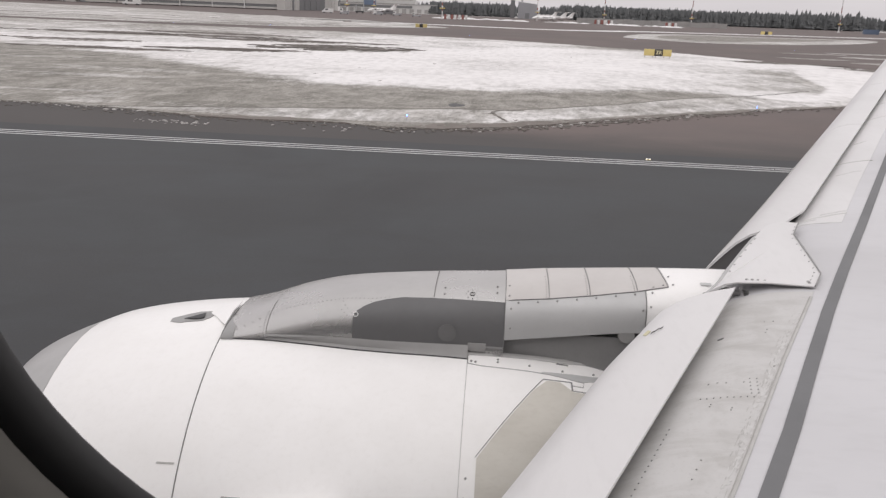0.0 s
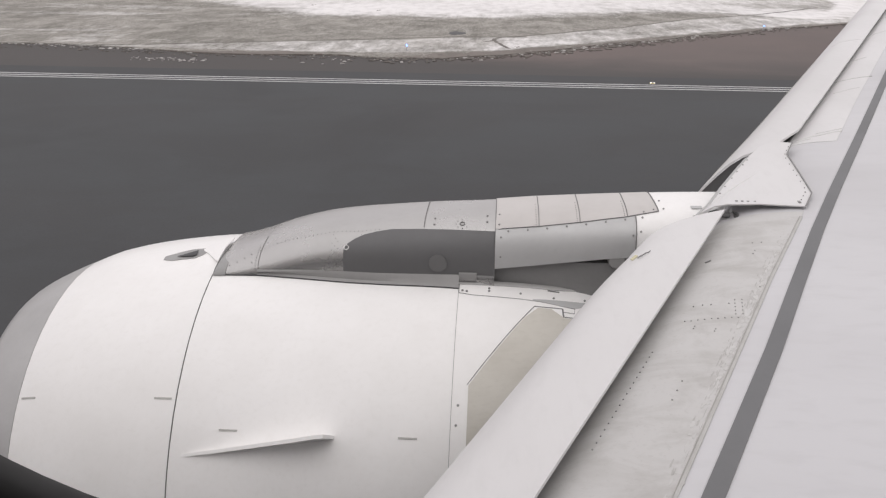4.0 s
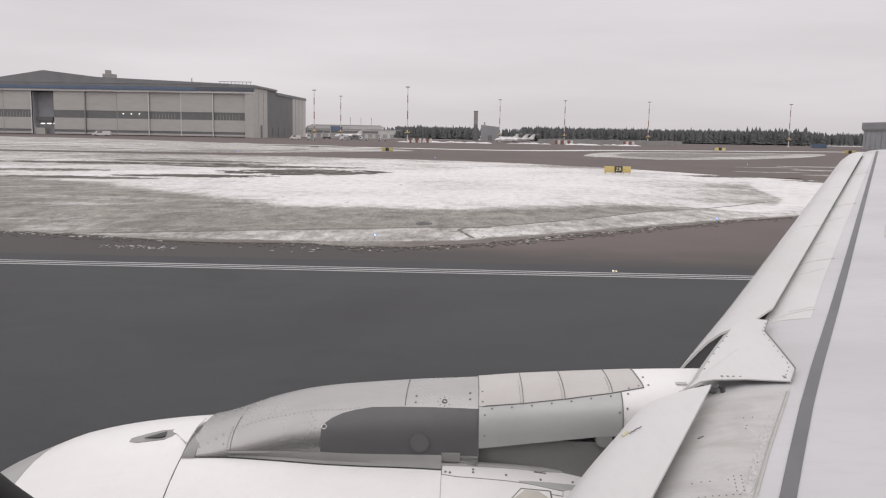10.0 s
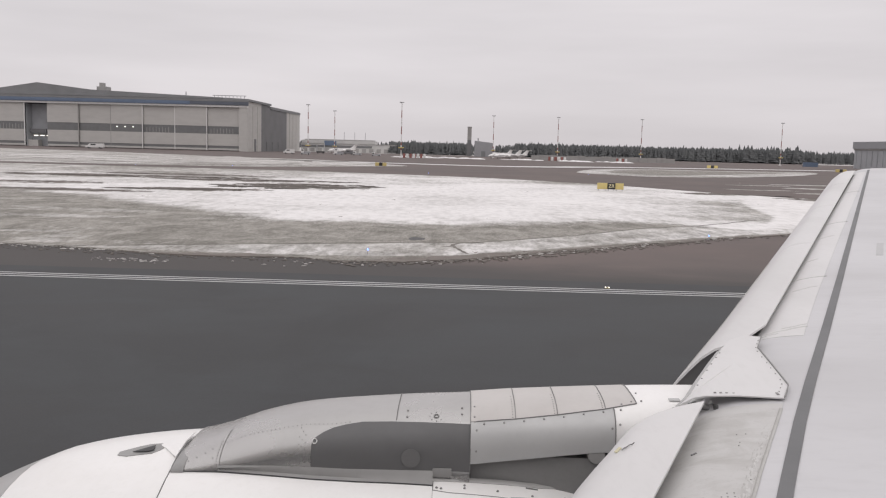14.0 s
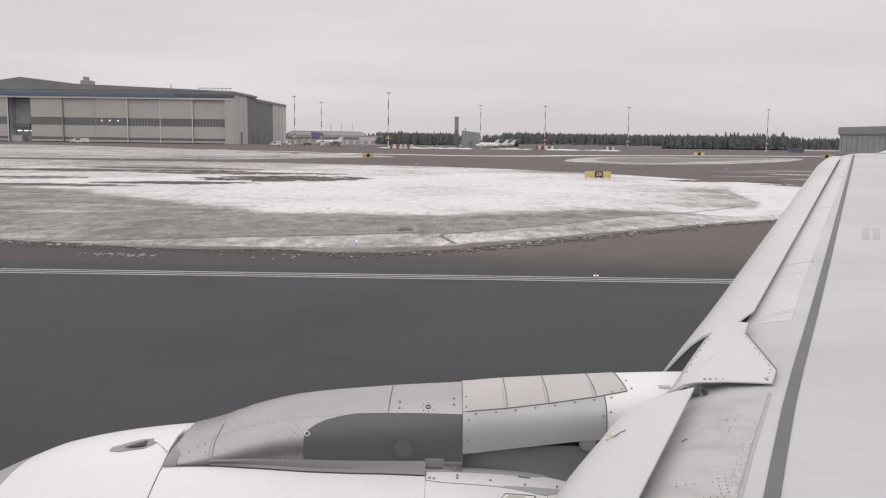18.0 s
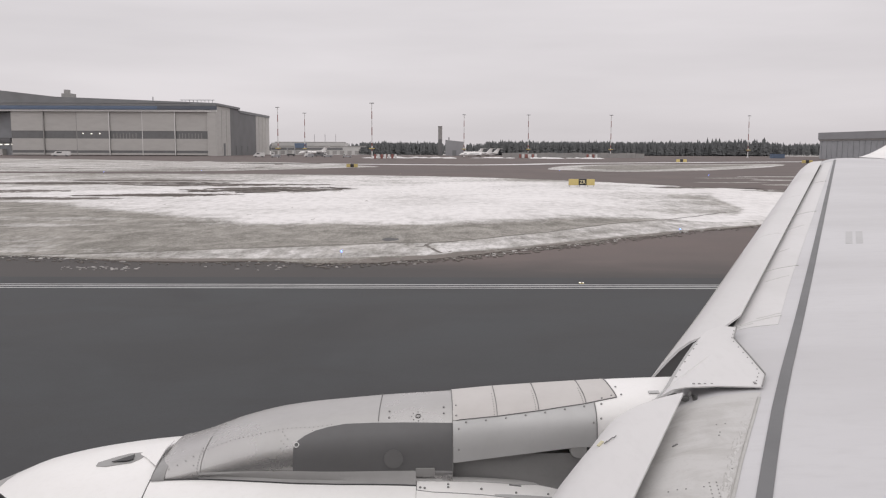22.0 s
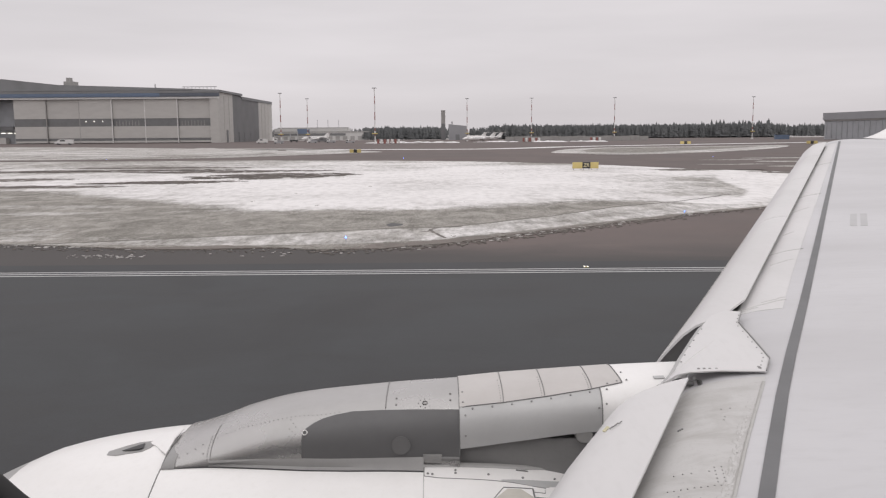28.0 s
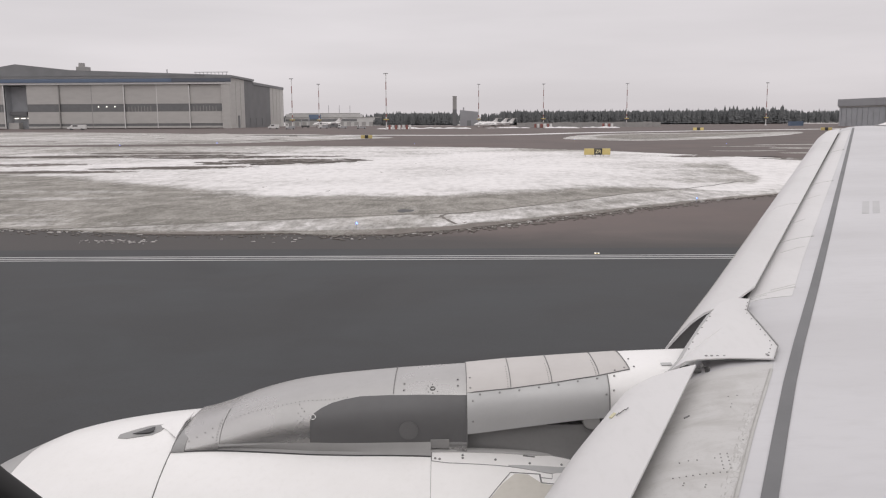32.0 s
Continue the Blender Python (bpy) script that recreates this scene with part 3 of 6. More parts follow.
put_part("slat_track", tube_mesh("slat_track", [(0.98, 5.40, 3.36), (1.08, 5.41, 3.385), (1.14, 5.42, 3.37)], [0.012, 0.016, 0.012], M["rib"]), slat_in, "dark slat track fitting")

# ---- blended wingtip ----
rows = []
for i in range(13):
    f = i / 12
    a = min(1.0, f / 0.7) * radians(76)
    up = 0.75 * (1 - math.cos(a)) + max(0, f - 0.7) * 5.0
    outw = 1.15 * math.sin(a) + max(0, f - 0.7) * 1.2
    c = 1.05 - 0.6 * f
    x0 = slat_te(17.0) + 0.40 + 2.6 * f
    o = Vector((x0, 17.0 + outw, wing_z(17.0) - 0.03 + up))
    nrm = Vector((0, -math.sin(a), math.cos(a)))
    rows.append([o + Vector((c * u, 0, 0)) + nrm * th * c for u, th in ((0.0, 0.0), (0.05, 0.03), (0.25, 0.05), (0.6, 0.035), (1.0, 0.0), (0.6, -0.03), (0.25, -0.045), (0.05, -0.025))])
tip_me = grid_mesh("wingtip", rows, M["white"], closed=True)
put_part("winglet", tip_me, jet, "white blended winglet")

# ---- engine nacelle ----
AX_Y, AX_Z = 5.75, 1.82
R_TAB = ((-2.37, 0.85), (-2.355, 0.884), (-2.305, 0.922), (-2.205, 0.978), (-2.075, 1.036), (-1.9, 1.105), (-1.6, 1.165), (-1.24, 1.203), (-0.6, 1.218), (-0.03, 1.215), (0.5, 1.16), (1.0, 1.03))


def nac_r(x):
    return smooth_table(x, R_TAB)


def nac(x, deg, lift=0.0):
    """A point on the nacelle; deg from the top towards the fuselage."""
    r = nac_r(x) + lift
    return Vector((x, AX_Y - r * math.sin(radians(deg)), AX_Z + r * math.cos(radians(deg))))


def nac_normal(p):
    return (0, p[1] - AX_Y, p[2] - AX_Z)


def cowl(name, x0, x1, mat, label, nx=10, a0=0, a1=360, lift=0.0):
    rows = [[nac(x0 + (x1 - x0) * i / nx, a0 + (a1 - a0) * j / 64, lift) for j in range(64 if a1 - a0 == 360 else 65)] for i in range(nx + 1)]
    return thick(grid_mesh(name, rows, mat, closed=a1 - a0 == 360), 0.02)


nacelle = new("engine_nacelle")
nacelle.parent = jet
nacelle["label"] = "white engine nacelle under the wing"
put_part("inlet_cowl", cowl("inlet_cowl", -2.05, -1.263, M["white"], "", 12), nacelle, "white inlet cowl")
# polished lip turning into the duct
rows = []
for x, r in ((-2.053, 0), (-2.11, 0), (-2.17, 0), (-2.23, 0), (-2.28, 0), (-2.32, 0), (-2.352, 0), (-2.37, 0), (-2.365, -0.05), (-2.335, -0.09), (-2.3, -0.17), (-2.1, -0.22), (-1.7, -0.24)):
    rr = nac_r(x) if r == 0 else 0.85 + r * 0.6
    rows.append([Vector((x, AX_Y - rr * math.sin(2 * math.pi * j / 64), AX_Z + rr * math.cos(2 * math.pi * j / 64))) for j in range(64)])
put_part("inlet_lip", thick(grid_mesh("inlet_lip", rows, M["lip_metal"], closed=True), 0.006), nacelle, "bare metal inlet lip")
put_part("fan_cowl", cowl("fan_cowl", -1.257, -0.0625, M["white"], "", 14), nacelle, "white fan cowl")
# the reverser cowl is open along its top, where the pylon passes
REV_TOP = ((-0.0623, 15.6), (0.214, 14.75), (0.40, 14.3), (0.61, 12.3), (1.0, 9.0))
rows = []
for i in range(17):
    x = -0.0623 + 1.0623 * i / 16
    d = lerp(x, REV_TOP)
    rows.append([nac(x, d + (360 - 2 * d) * j / 64) for j in range(65)])
put_part("reverser_cowl", thick(grid_mesh("reverser_cowl", rows, M["white"]), 0.02), nacelle, "white thrust reverser cowl")
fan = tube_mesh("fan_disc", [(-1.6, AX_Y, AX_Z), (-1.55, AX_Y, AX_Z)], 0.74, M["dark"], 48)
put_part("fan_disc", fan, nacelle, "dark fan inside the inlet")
put_part("core_nozzle", tube_mesh("core_nozzle", [(0.6, AX_Y, AX_Z), (1.2, AX_Y, AX_Z), (1.9, AX_Y, AX_Z)], [0.62, 0.6, 0.42], M["bare_metal"], 32), nacelle, "metal core nozzle")


def nac_line(x0, d0, x1, d1, width=0.008, mat=None, n=24, parent=None, label=""):
    pts = [nac(x0 + (x1 - x0) * i / n, d0 + (d1 - d0) * i / n) for i in range(n + 1)]
    return put_part("panel_seam" if not label else "latch", ribbon("seam", pts, nac_normal, width, mat or M["seam"], 0.0015, 0.004), parent or nacelle, label)


nac_line(-1.26, 14.3, -1.26, 150, 0.0032)
nac_line(-0.062, 15.6, -0.062, 18.4, 0.0036, n=6)
nac_line(-0.063, 18.4, -0.063, 150, 0.0018, M["stud"])
REV_SEAM = ((-0.062, 18.4), (0.007, 18.84), (0.234, 18.8), (0.33, 19.0), (0.428, 19.6), (0.479, 19.77))
put_part("panel_seam", ribbon("seam", [nac(x, lerp(x, REV_SEAM)) for x in np.linspace(-0.062, 0.479, 24)], nac_normal, 0.0022, M["rivet"], 0.0015, 0.004), nacelle)
nac_line(0.0, 41.6, 0.29, 20.65, 0.003, n=10)
nac_line(0.29, 20.65, 0.421, 20.33, 0.0036, n=6)
nac_line(0.421, 20.33, 0.424, 22.8, 0.007, n=4)
nac_line(0.424, 22.8, 0.75, 22.6, 0.0036, n=8)
nac_line(0.479, 19.77, 0.475, 21.3, 0.002, M["rivet"], n=4)
nac_line(0.475, 21.3, 0.425, 21.3, 0.002, M["rivet"], n=4)
rows = [[nac(x, a + (b - a) * k / 3, 0.002) for k in range(4)] for x, a, b in ((0.284, 18.45, 18.85), (0.34, 18.12, 19.05), (0.428, 17.7, 19.6), (0.479, 17.5, 19.7), (0.506, 17.35, 19.1), (0.62, 16.2, 18.0))]
put_part("wedge_plate", thick(grid_mesh("wedge_plate", rows, M["pylon_side"]), 0.003), nacelle, "slim light grey wedge plate")
for x, d in ((-1.02, 53), (-0.25, 53), (-2.0, 47), (-1.33, 47)):
    nac_line(x - 0.03, d, x + 0.05, d, 0.008, M["grime"], 3, label="small grey latch")
for x, d, l in ((0.0, 57, 0.16), (0.02, 49, 0.05), (0.355, 14.75, 0.055)):
    nac_line(x, d, x + l, d, 0.008, M["seam"], 3, label="small dark latch")
spots = []
for x, d in ((-0.025, 17.75), (0.079, 16.2), (0.079, 17.1), (0.227, 17.0), (0.382, 17.2), (0.529, 16.3), (-0.045, 17.6), (-0.04, 50), (-0.035, 46)):
    spots.append((nac(x, d, 0.002), nac_normal(nac(x, d))))
put_part("screws", studs("screws", spots, M["rivet"], 0.006, 0.002, 8), nacelle)["kind"] = "stuff"
# beige panel with a slanted front edge on the reverser cowl
rows = []
for i in range(15):
    x = 0.006 + 0.844 * i / 14
    top = lerp(x, ((0.006, 41.8), (0.29, 21.1), (0.418, 20.8), (0.428, 23.2), (0.8, 23.0)))
    rows.append([nac(x, top + (125 - top) * j / 20, 0.003) for j in range(21)])
put_part("reverser_panel", thick(grid_mesh("reverser_panel", rows, M["beige_patch"]), 0.004), nacelle, "beige panel with a slanted front edge")
# strake on the inboard side
bm = bmesh.new()
prof = ((-1.22, 0.0), (-1.05, 0.03), (-0.7, 0.125), (-0.62, 0.15), (-0.575, 0.13), (-0.555, 0.05), (-0.55, 0.0))
sides = []
for off in (-0.006, 0.006):
    sides.append([bm.verts.new(nac(x, lerp(x, ((-1.22, 58.5), (-0.55, 53.5))) + math.degrees(off), h - 0.004)) for x, h in prof])
n_ = len(prof)
bm.faces.new(sides[0]), bm.faces.new(sides[1][::-1])
for i in range(n_):
    bm.faces.new((sides[0][i], sides[0][(i + 1) % n_], sides[1][(i + 1) % n_], sides[1][i]))
put_part("strake", bm_mesh("strake", bm, M["white"]), nacelle, "white thin strake fin")
# flush air scoop on the inlet cowl
scoop = [(-1.573, 4.2), (-1.50, 2.2), (-1.446, 1.0), (-1.385, 1.0), (-1.357, 2.6), (-1.372, 5.0), (-1.40, 6.4), (-1.52, 6.9), (-1.57, 6.0)]
pts = [nac(x, d, 0.003) for x, d in scoop]
put_part("air_scoop", thick(mesh_of("air_scoop", pts, [tuple(range(9))], M["scoop"], False), 0.004), nacelle, "flush grey air scoop")
# the mouth is a flat plate, its inner shade given by black colour
pts = [nac(x, d, 0.006) for x, d in ((-1.50, 5.4), (-1.41, 2.6), (-1.40, 5.2), (-1.42, 5.8))]
put_part("scoop_mouth", thick(mesh_of("scoop_mouth", pts, [(0, 1, 2, 3)], M["dark"], False), 0.003), nacelle, "scoop mouth painted dark as a shaded opening")

# raised white cap on the inlet cowl in front of the pylon
pts = [nac(-1.40, 1.5, 0.001), nac(-1.345, 4.5, 0.006), nac(-1.264, 9.5, 0.012), nac(-1.262, 3.0, 0.026), nac(-1.262, -4.0, 0.022), nac(-1.36, -4.0, 0.004)]
put_part("pylon_cap", thick(mesh_of("pylon_cap", pts, [(0, 1, 3), (1, 2, 3), (0, 3, 5), (3, 4, 5)], M["white"], False), 0.006), nacelle, "raised white cap in front of the pylon")

# ---- pylon ----
P_W = ((-1.28, 0.300), (-1.03, 0.304), (-0.8, 0.324), (-0.6, 0.342), (-0.45, 0.347), (-0.1, 0.328), (0.1, 0.318), (0.6, 0.295), (1.25, 0.28))
P_TOP = ((-1.28, 3.021), (-1.15, 3.066), (-0.93, 3.150), (-0.68, 3.212), (-0.24, 3.266), (0.1, 3.292), (0.32, 3.312), (0.86, 3.343), (1.3, 3.352))
P_LOW = ((-1.25, 2.984), (-1.0, 2.990), (-0.6, 2.988), (0.0995, 2.988), (0.1005, 3.072), (0.66, 3.135), (1.3, 3.16))
P_EXP = ((-1.25, 2.1), (-1.0, 2.5), (-0.75, 3.1), (-0.45, 3.4), (0.1, 3.3), (1.3, 3.2))


def tuck(x, v):
    """The side leans in towards the foot of the pylon."""
    return 1 - lerp(x, ((-1.1, 0.0), (-0.95, 0.02), (-0.8, 0.06), (-0.62, 0.09), (-0.35, 0.07), (0.05, 0.03), (0.1, 0.0))) * (1 - v) ** 1.2


def pyl_y(x, z):
    """How far the pylon's inboard side stands from its middle plane at height z."""
    lo, hi = smooth_table(x, P_LOW) if x < 0.1 else lerp(x, P_LOW), smooth_table(x, P_TOP)
    e = lerp(x, P_EXP)
    v = min(max((z - lo) / (hi - lo), 0.0), 1.0)
    return smooth_table(x, P_W) * (1 - v**e) ** (1 / e) * tuck(x, v)


def pyl(x, z, lift=0.0):
    return Vector((x, AX_Y - pyl_y(x, z) - lift, z))


def pyl_top(x, u, lift=0.0):
    """A point by u, 0 on the crest and 1 at the lower edge of the inboard side."""
    lo, hi = (smooth_table(x, P_LOW) if x < 0.1 else lerp(x, P_LOW)), smooth_table(x, P_TOP)
    e = lerp(x, P_EXP)
    a = u * math.pi / 2
    w = smooth_table(x, P_W)
    sy, cz = math.sin(a) ** (2 / e), max(math.cos(a), 0.0) ** (2 / e)
    p = Vector((x, AX_Y - w * sy * tuck(x, cz), lo + (hi - lo) * cz))
    if lift:
        p += Vector(pyl_normal(p)).normalized() * lift
    return p


def pyl_normal(p):
    lo, hi = lerp(p[0], P_LOW), smooth_table(p[0], P_TOP)
    e = lerp(p[0], P_EXP)
    dy, dz = (p[1] - AX_Y) / smooth_table(p[0], P_W), max(p[2] - lo, 0) / (hi - lo)
    return (-0.05, math.copysign(abs(dy) ** (e - 1), dy) / smooth_table(p[0], P_W), max(dz, 1e-3) ** (e - 1) / (hi - lo))


def far_side(p):
    """The mirror of a point on the pylon's outboard half, which is slimmer."""
    return Vector((p.x, AX_Y + (AX_Y - p.y) * lerp(p.x, ((-1.2, 1.0), (-0.95, 1.0), (-0.45, 0.72), (0.1, 0.72), (0.7, 0.82), (1.2, 1.0))), p.z))


def pyl_skin(name, x0, x1, mat, u0=-1.0, u1=1.0, nx=16, lift=0.0):
    rows = []
    for i in range(nx + 1):
        x = x0 + (x1 - x0) * i / nx
        row = []
        for j in range(33):
            a0, a1 = u0(x) if callable(u0) else u0, u1(x) if callable(u1) else u1
            u = a0 + (a1 - a0) * j / 32
            p = pyl_top(x, abs(u), lift)
            row.append(p if u >= 0 else far_side(p))
        rows.append(row)
    return thick(grid_mesh(name, rows, mat), 0.008)


SEAM_U = ((0.1, 0.505), (0.3, 0.515), (0.5, 0.475), (0.7, 0.40), (0.86, 0.28))
seam_u = lambda x: lerp(x, SEAM_U)
pylon = new("pylon")
pylon.parent = jet
pylon["label"] = "grey engine pylon with riveted panels"
put_part("front_fairing", pyl_skin("front_fairing", -1.255, -1.0355, M["pylon_grey"], nx=8), pylon, "grey front fairing")
put_part("fillet", pyl_skin("fillet", -1.0345, -0.2385, M["pylon_grey"], nx=20), pylon, "smooth light grey fillet")
put_part("top_cover", pyl_skin("top_cover", -0.238, 0.0992, M["pylon_grey"], nx=8), pylon, "light grey top cover")
for a, b in ((0.1006, 0.3012), (0.302, 0.4912), (0.492, 0.7112), (0.712, 0.8562)):
    put_part("top_cover", pyl_skin("top_cover", a, b, M["warm_panel"], -0.62, seam_u, 6, 0.001), pylon, "warm grey riveted top cover")
put_part("side_panel", pyl_skin("side_panel", 0.101, 0.748, M["pylon_side"], lambda x: seam_u(x) + 0.006, 1.0, 14), pylon, "light grey riveted side panel")
put_part("side_panel", pyl_skin("side_panel", 0.101, 0.748, M["pylon_side"], -1.0, -0.625, 12), pylon)
put_part("rear_fairing", pyl_skin("rear_fairing", 0.751, 1.3, M["white"], nx=10, lift=-0.001), pylon, "white rear fairing running into the wing")
# dark inner wall below the side panels, and the closed underside
bm = bmesh.new()
box_bm(bm, -0.02, 1.25, AX_Y - 0.27, AX_Y + 0.27, 2.75, 3.10)
put_part("lower_strut", bm_mesh("lower_strut", bm, M["strut"]), pylon, "dark lower strut")
# dark duct panel with a rounded front top corner
DUCT_TOP = ((-0.614, 3.10), (-0.613, 3.139), (-0.597, 3.166), (-0.564, 3.186), (-0.52, 3.203), (-0.463, 3.216), (-0.389, 3.227), (-0.255, 3.234), (-0.124, 3.237), (0.10, 3.238))
rows = []
for i in range(61):
    x = -0.614 + 0.712 * (i / 60) ** 1.6
    top = lerp(x, DUCT_TOP)
    rows.append([pyl(x, 3.036 + (top - 3.036) * j / 14, 0.004) for j in range(15)])
put_part("duct_panel", thick(grid_mesh("duct_panel", rows, M["dark_panel"]), 0.004), pylon, "dark grey duct panel with a rounded corner")
disc = [pyl(-0.165, 3.095, 0.0075) + Vector((0.043 * math.cos(a), -0.0005, 0.043 * math.sin(a))) for a in np.linspace(0, 2 * math.pi, 25)[:-1]]
put_part("round_cover", thick(mesh_of("round_cover", disc, [tuple(range(24))], M["round"], False), 0.003), pylon, "round grey cover plate")
put_part("lower_lug", box_mesh("lower_lug", (0.085, 0.016, 0.040), M["flange"], 0.004), pylon, "small grey lug").location = pyl(-0.024, 3.01, 0.004)
put_part("aft_lug", tube_mesh("aft_lug", [(0.668, 5.460, 3.121), (0.668, 5.466, 3.121), (0.668, 5.58, 3.121)], [0.036, 0.040, 0.040], M["rail"], 24), pylon, "rounded grey lug")
put_part("placard", ribbon("placard", [pyl_top(x, 0.19, 0.001) for x in (1.015, 1.04, 1.065)], pyl_normal, 0.028, M["pylon_side"], 0.003, 0.003), pylon, "small grey placard")
# darker plate at the front foot of the pylon
rows = [[pyl(x, z, 0.007) for z in np.linspace(2.986, 3.030, 8)] for x in np.linspace(-1.253, -1.195, 7)]
put_part("foot_plate", thick(grid_mesh("foot_plate", rows, M["scoop"]), 0.003), pylon, "darker grey foot plate")
FOOT_DEG = ((-1.26, 14.3), (-1.03, 14.5), (-0.8, 15.5), (-0.6, 16.4), (-0.4, 16.85), (-0.06, 17.0))
foot = lambda x: lerp(x, FOOT_DEG)
# sloping foot flange between the pylon side and the cowl
rim_z = lambda x: lerp(x, ((-1.04, 3.020), (-0.8, 3.032), (-0.6, 3.036), (0.1, 3.036)))
rows = [[pyl(x, rim_z(x), 0.001), pyl(x, rim_z(x) - 0.005, 0.004), nac(x, foot(x) - 0.8, 0.012).lerp(pyl(x, rim_z(x) - 0.005, 0.004), 0.5), nac(x, foot(x) - 0.8, 0.007), nac(x, foot(x), 0.001)] for x in np.linspace(-1.04, -0.064, 24)]
put_part("foot_flange", thick(grid_mesh("foot_flange", rows, M["flange"]), 0.004), pylon, "grey foot flange along the cowl")
rows = [[pyl(x, 3.036, 0.002), pyl(x, 3.030, 0.004), nac(x, 14.4, 0.012), nac(x, 15.0, 0.002)] for x in np.linspace(-0.062, 0.0985, 5)]
put_part("foot_flange", thick(grid_mesh("foot_flange", rows, M["strut"]), 0.004), pylon, "grey foot flange along the cowl")
# rail along the top of the reverser cowl
rows = [[nac(x, lerp(x, REV_TOP) + d, h) for d, h in ((-1.3, 0.006), (-1.1, 0.009), (-0.3, 0.008), (0.05, 0.002))] for x in np.linspace(-0.064, 0.85, 16)]
put_part("rail_fairing", thick(grid_mesh("rail_fairing", rows, M["rail"], smooth=False), 0.01), pylon, "grey rail fairing along the cowl")
put_part("panel_seam", ribbon("seam", [nac(x, foot(x) + 0.1, 0.001) for x in np.linspace(-1.25, -0.064, 26)], nac_normal, 0.006, M["dark"], 0.002), pylon)


def pyl_any(x, u):
    """As pyl_top, with u below 0 on the far side of the crest."""
    p = pyl_top(x, abs(u))
    return p if u >= 0 else far_side(p)


def pyl_ring(x, u0, u1, width=0.007, slant=0.0):
    pts = [pyl_any(x + slant * (u - u0) / (u1 - u0), u) for u in np.linspace(u0, u1, 20)]
    return put_part("panel_seam", ribbon("seam", pts, pyl_normal, width, M["seam"], 0.004, 0.005), pylon)


pyl_ring(-1.2535, 0.0, 1.0, 0.003)
put_part("panel_seam", ribbon("seam", [pyl_any(-1.035, u) for u in np.linspace(0.1, 0.97, 20)], pyl_normal, 0.0014, M["stud"], 0.003, 0.004), pylon)
pyl_ring(-0.238, -0.5, 0.36, 0.0035)
pyl_ring(0.10, -0.5, 1.0, 0.004)
for x in (0.302, 0.492, 0.712):
    pyl_ring(x, -0.55, seam_u(x), 0.0028)
pyl_ring(0.845, -0.55, 0.28, 0.004, 0.014)
pyl_ring(0.7495, seam_u(0.75), 1.0, 0.004)
put_part("panel_seam", ribbon("seam", [pyl_top(x, seam_u(x) + 0.003) for x in np.linspace(0.1, 0.86, 24)], pyl_normal, 0.0027, M["seam"], 0.004, 0.005), pylon)
spots = []


def stud_at(x, u):
    p = pyl_top(x, u, 0.002)
    spots.append((p, pyl_normal(p)))


for x in np.linspace(0.16, 0.70, 7):
    stud_at(x, seam_u(x) + 0.055)
for x, u in ((0.78, 0.42), (0.77, 0.70), (0.735, 0.76), (0.88, 0.03), (0.885, 0.22), (0.838, 0.235), (0.79, 0.29), (0.117, 0.2), (0.117, 0.42), (0.127, 0.66), (0.127, 0.93)):
    stud_at(x, u)
for x in (-0.19, 0.06):
    for u in (0.2, 0.32):
        stud_at(x, u)
put_part("screws", studs("screws", spots, M["rivet"], 0.0052, 0.002, 8), pylon)["kind"] = "stuff"
spots = []
for x in (0.302, 0.492, 0.712):
    for u in np.linspace(0.02, seam_u(x) - 0.04, 9):
        stud_at(x - 0.013, u + 0.01)
for x in np.linspace(-1.04, -0.45, 30):
    p = pyl(x, smooth_table(x, ((-1.045, 3.084), (-0.964, 3.119), (-0.832, 3.159), (-0.666, 3.196), (-0.523, 3.212), (-0.45, 3.222))), 0.002)
    spots.append((p, pyl_normal(p)))
for u in np.linspace(0.35, 0.85, 9):
    stud_at(-1.050, u)
for k in range(14):
    p = pyl(-0.672 + 0.014 * (k % 3), 3.188 - 0.009 * k, 0.002)
    spots.append((p, pyl_normal(p)))
for x, u in ((-1.22, 0.72), (-1.185, 0.66), (-1.15, 0.60), (-1.115, 0.54), (-1.085, 0.48), (-1.20, 0.93), (-1.165, 0.93), (-1.07, 0.7), (-1.07, 0.92)):
    stud_at(x, u)
put_part("rivets", studs("rivets", spots, M["stud"], 0.0024, 0.0015), pylon)["kind"] = "stuff"
for x, z, r, mat, label in ((-0.60, 3.152, 0.011, "white", "white ringed fastener"), (-0.057, 3.258, 0.011, "rivet", "dark ringed port")):
    c0 = pyl(x, z, 0.006)
    nn = Vector(pyl_normal(c0)).normalized()
    ax = nn.orthogonal().normalized()
    ay = nn.cross(ax)
    if mat == "rivet":
        dots = [(c0 - nn * 0.004 + 0.03 * (math.cos(t) * ax + math.sin(t) * ay), nn) for t in np.linspace(0, 2 * math.pi, 9)[:-1]]
        put_part("rivets", studs("rivets", dots, M["rivet"], 0.003, 0.002), pylon)["kind"] = "stuff"
    ringpts = [c0 + r * (math.cos(t) * ax + math.sin(t) * ay) for t in np.linspace(0, 2 * math.pi, 19)]
    put_part("fastener", tube_mesh("fastener", ringpts, 0.0024, M[mat], 6), pylon, label)

# ---- cabin window around the camera ----
def oval(grow, y, n=96, e=2.4):
    pts = []
    for k in range(n):
        t = 2 * math.pi * k / n
        c, s = math.cos(t), math.sin(t)
        pts.append(Vector((0.142 + (0.315 + grow) * math.copysign(abs(c) ** (2 / e), c), y, 4.516 + (0.210 + grow) * math.copysign(abs(s) ** (2 / e), s))))
    return pts


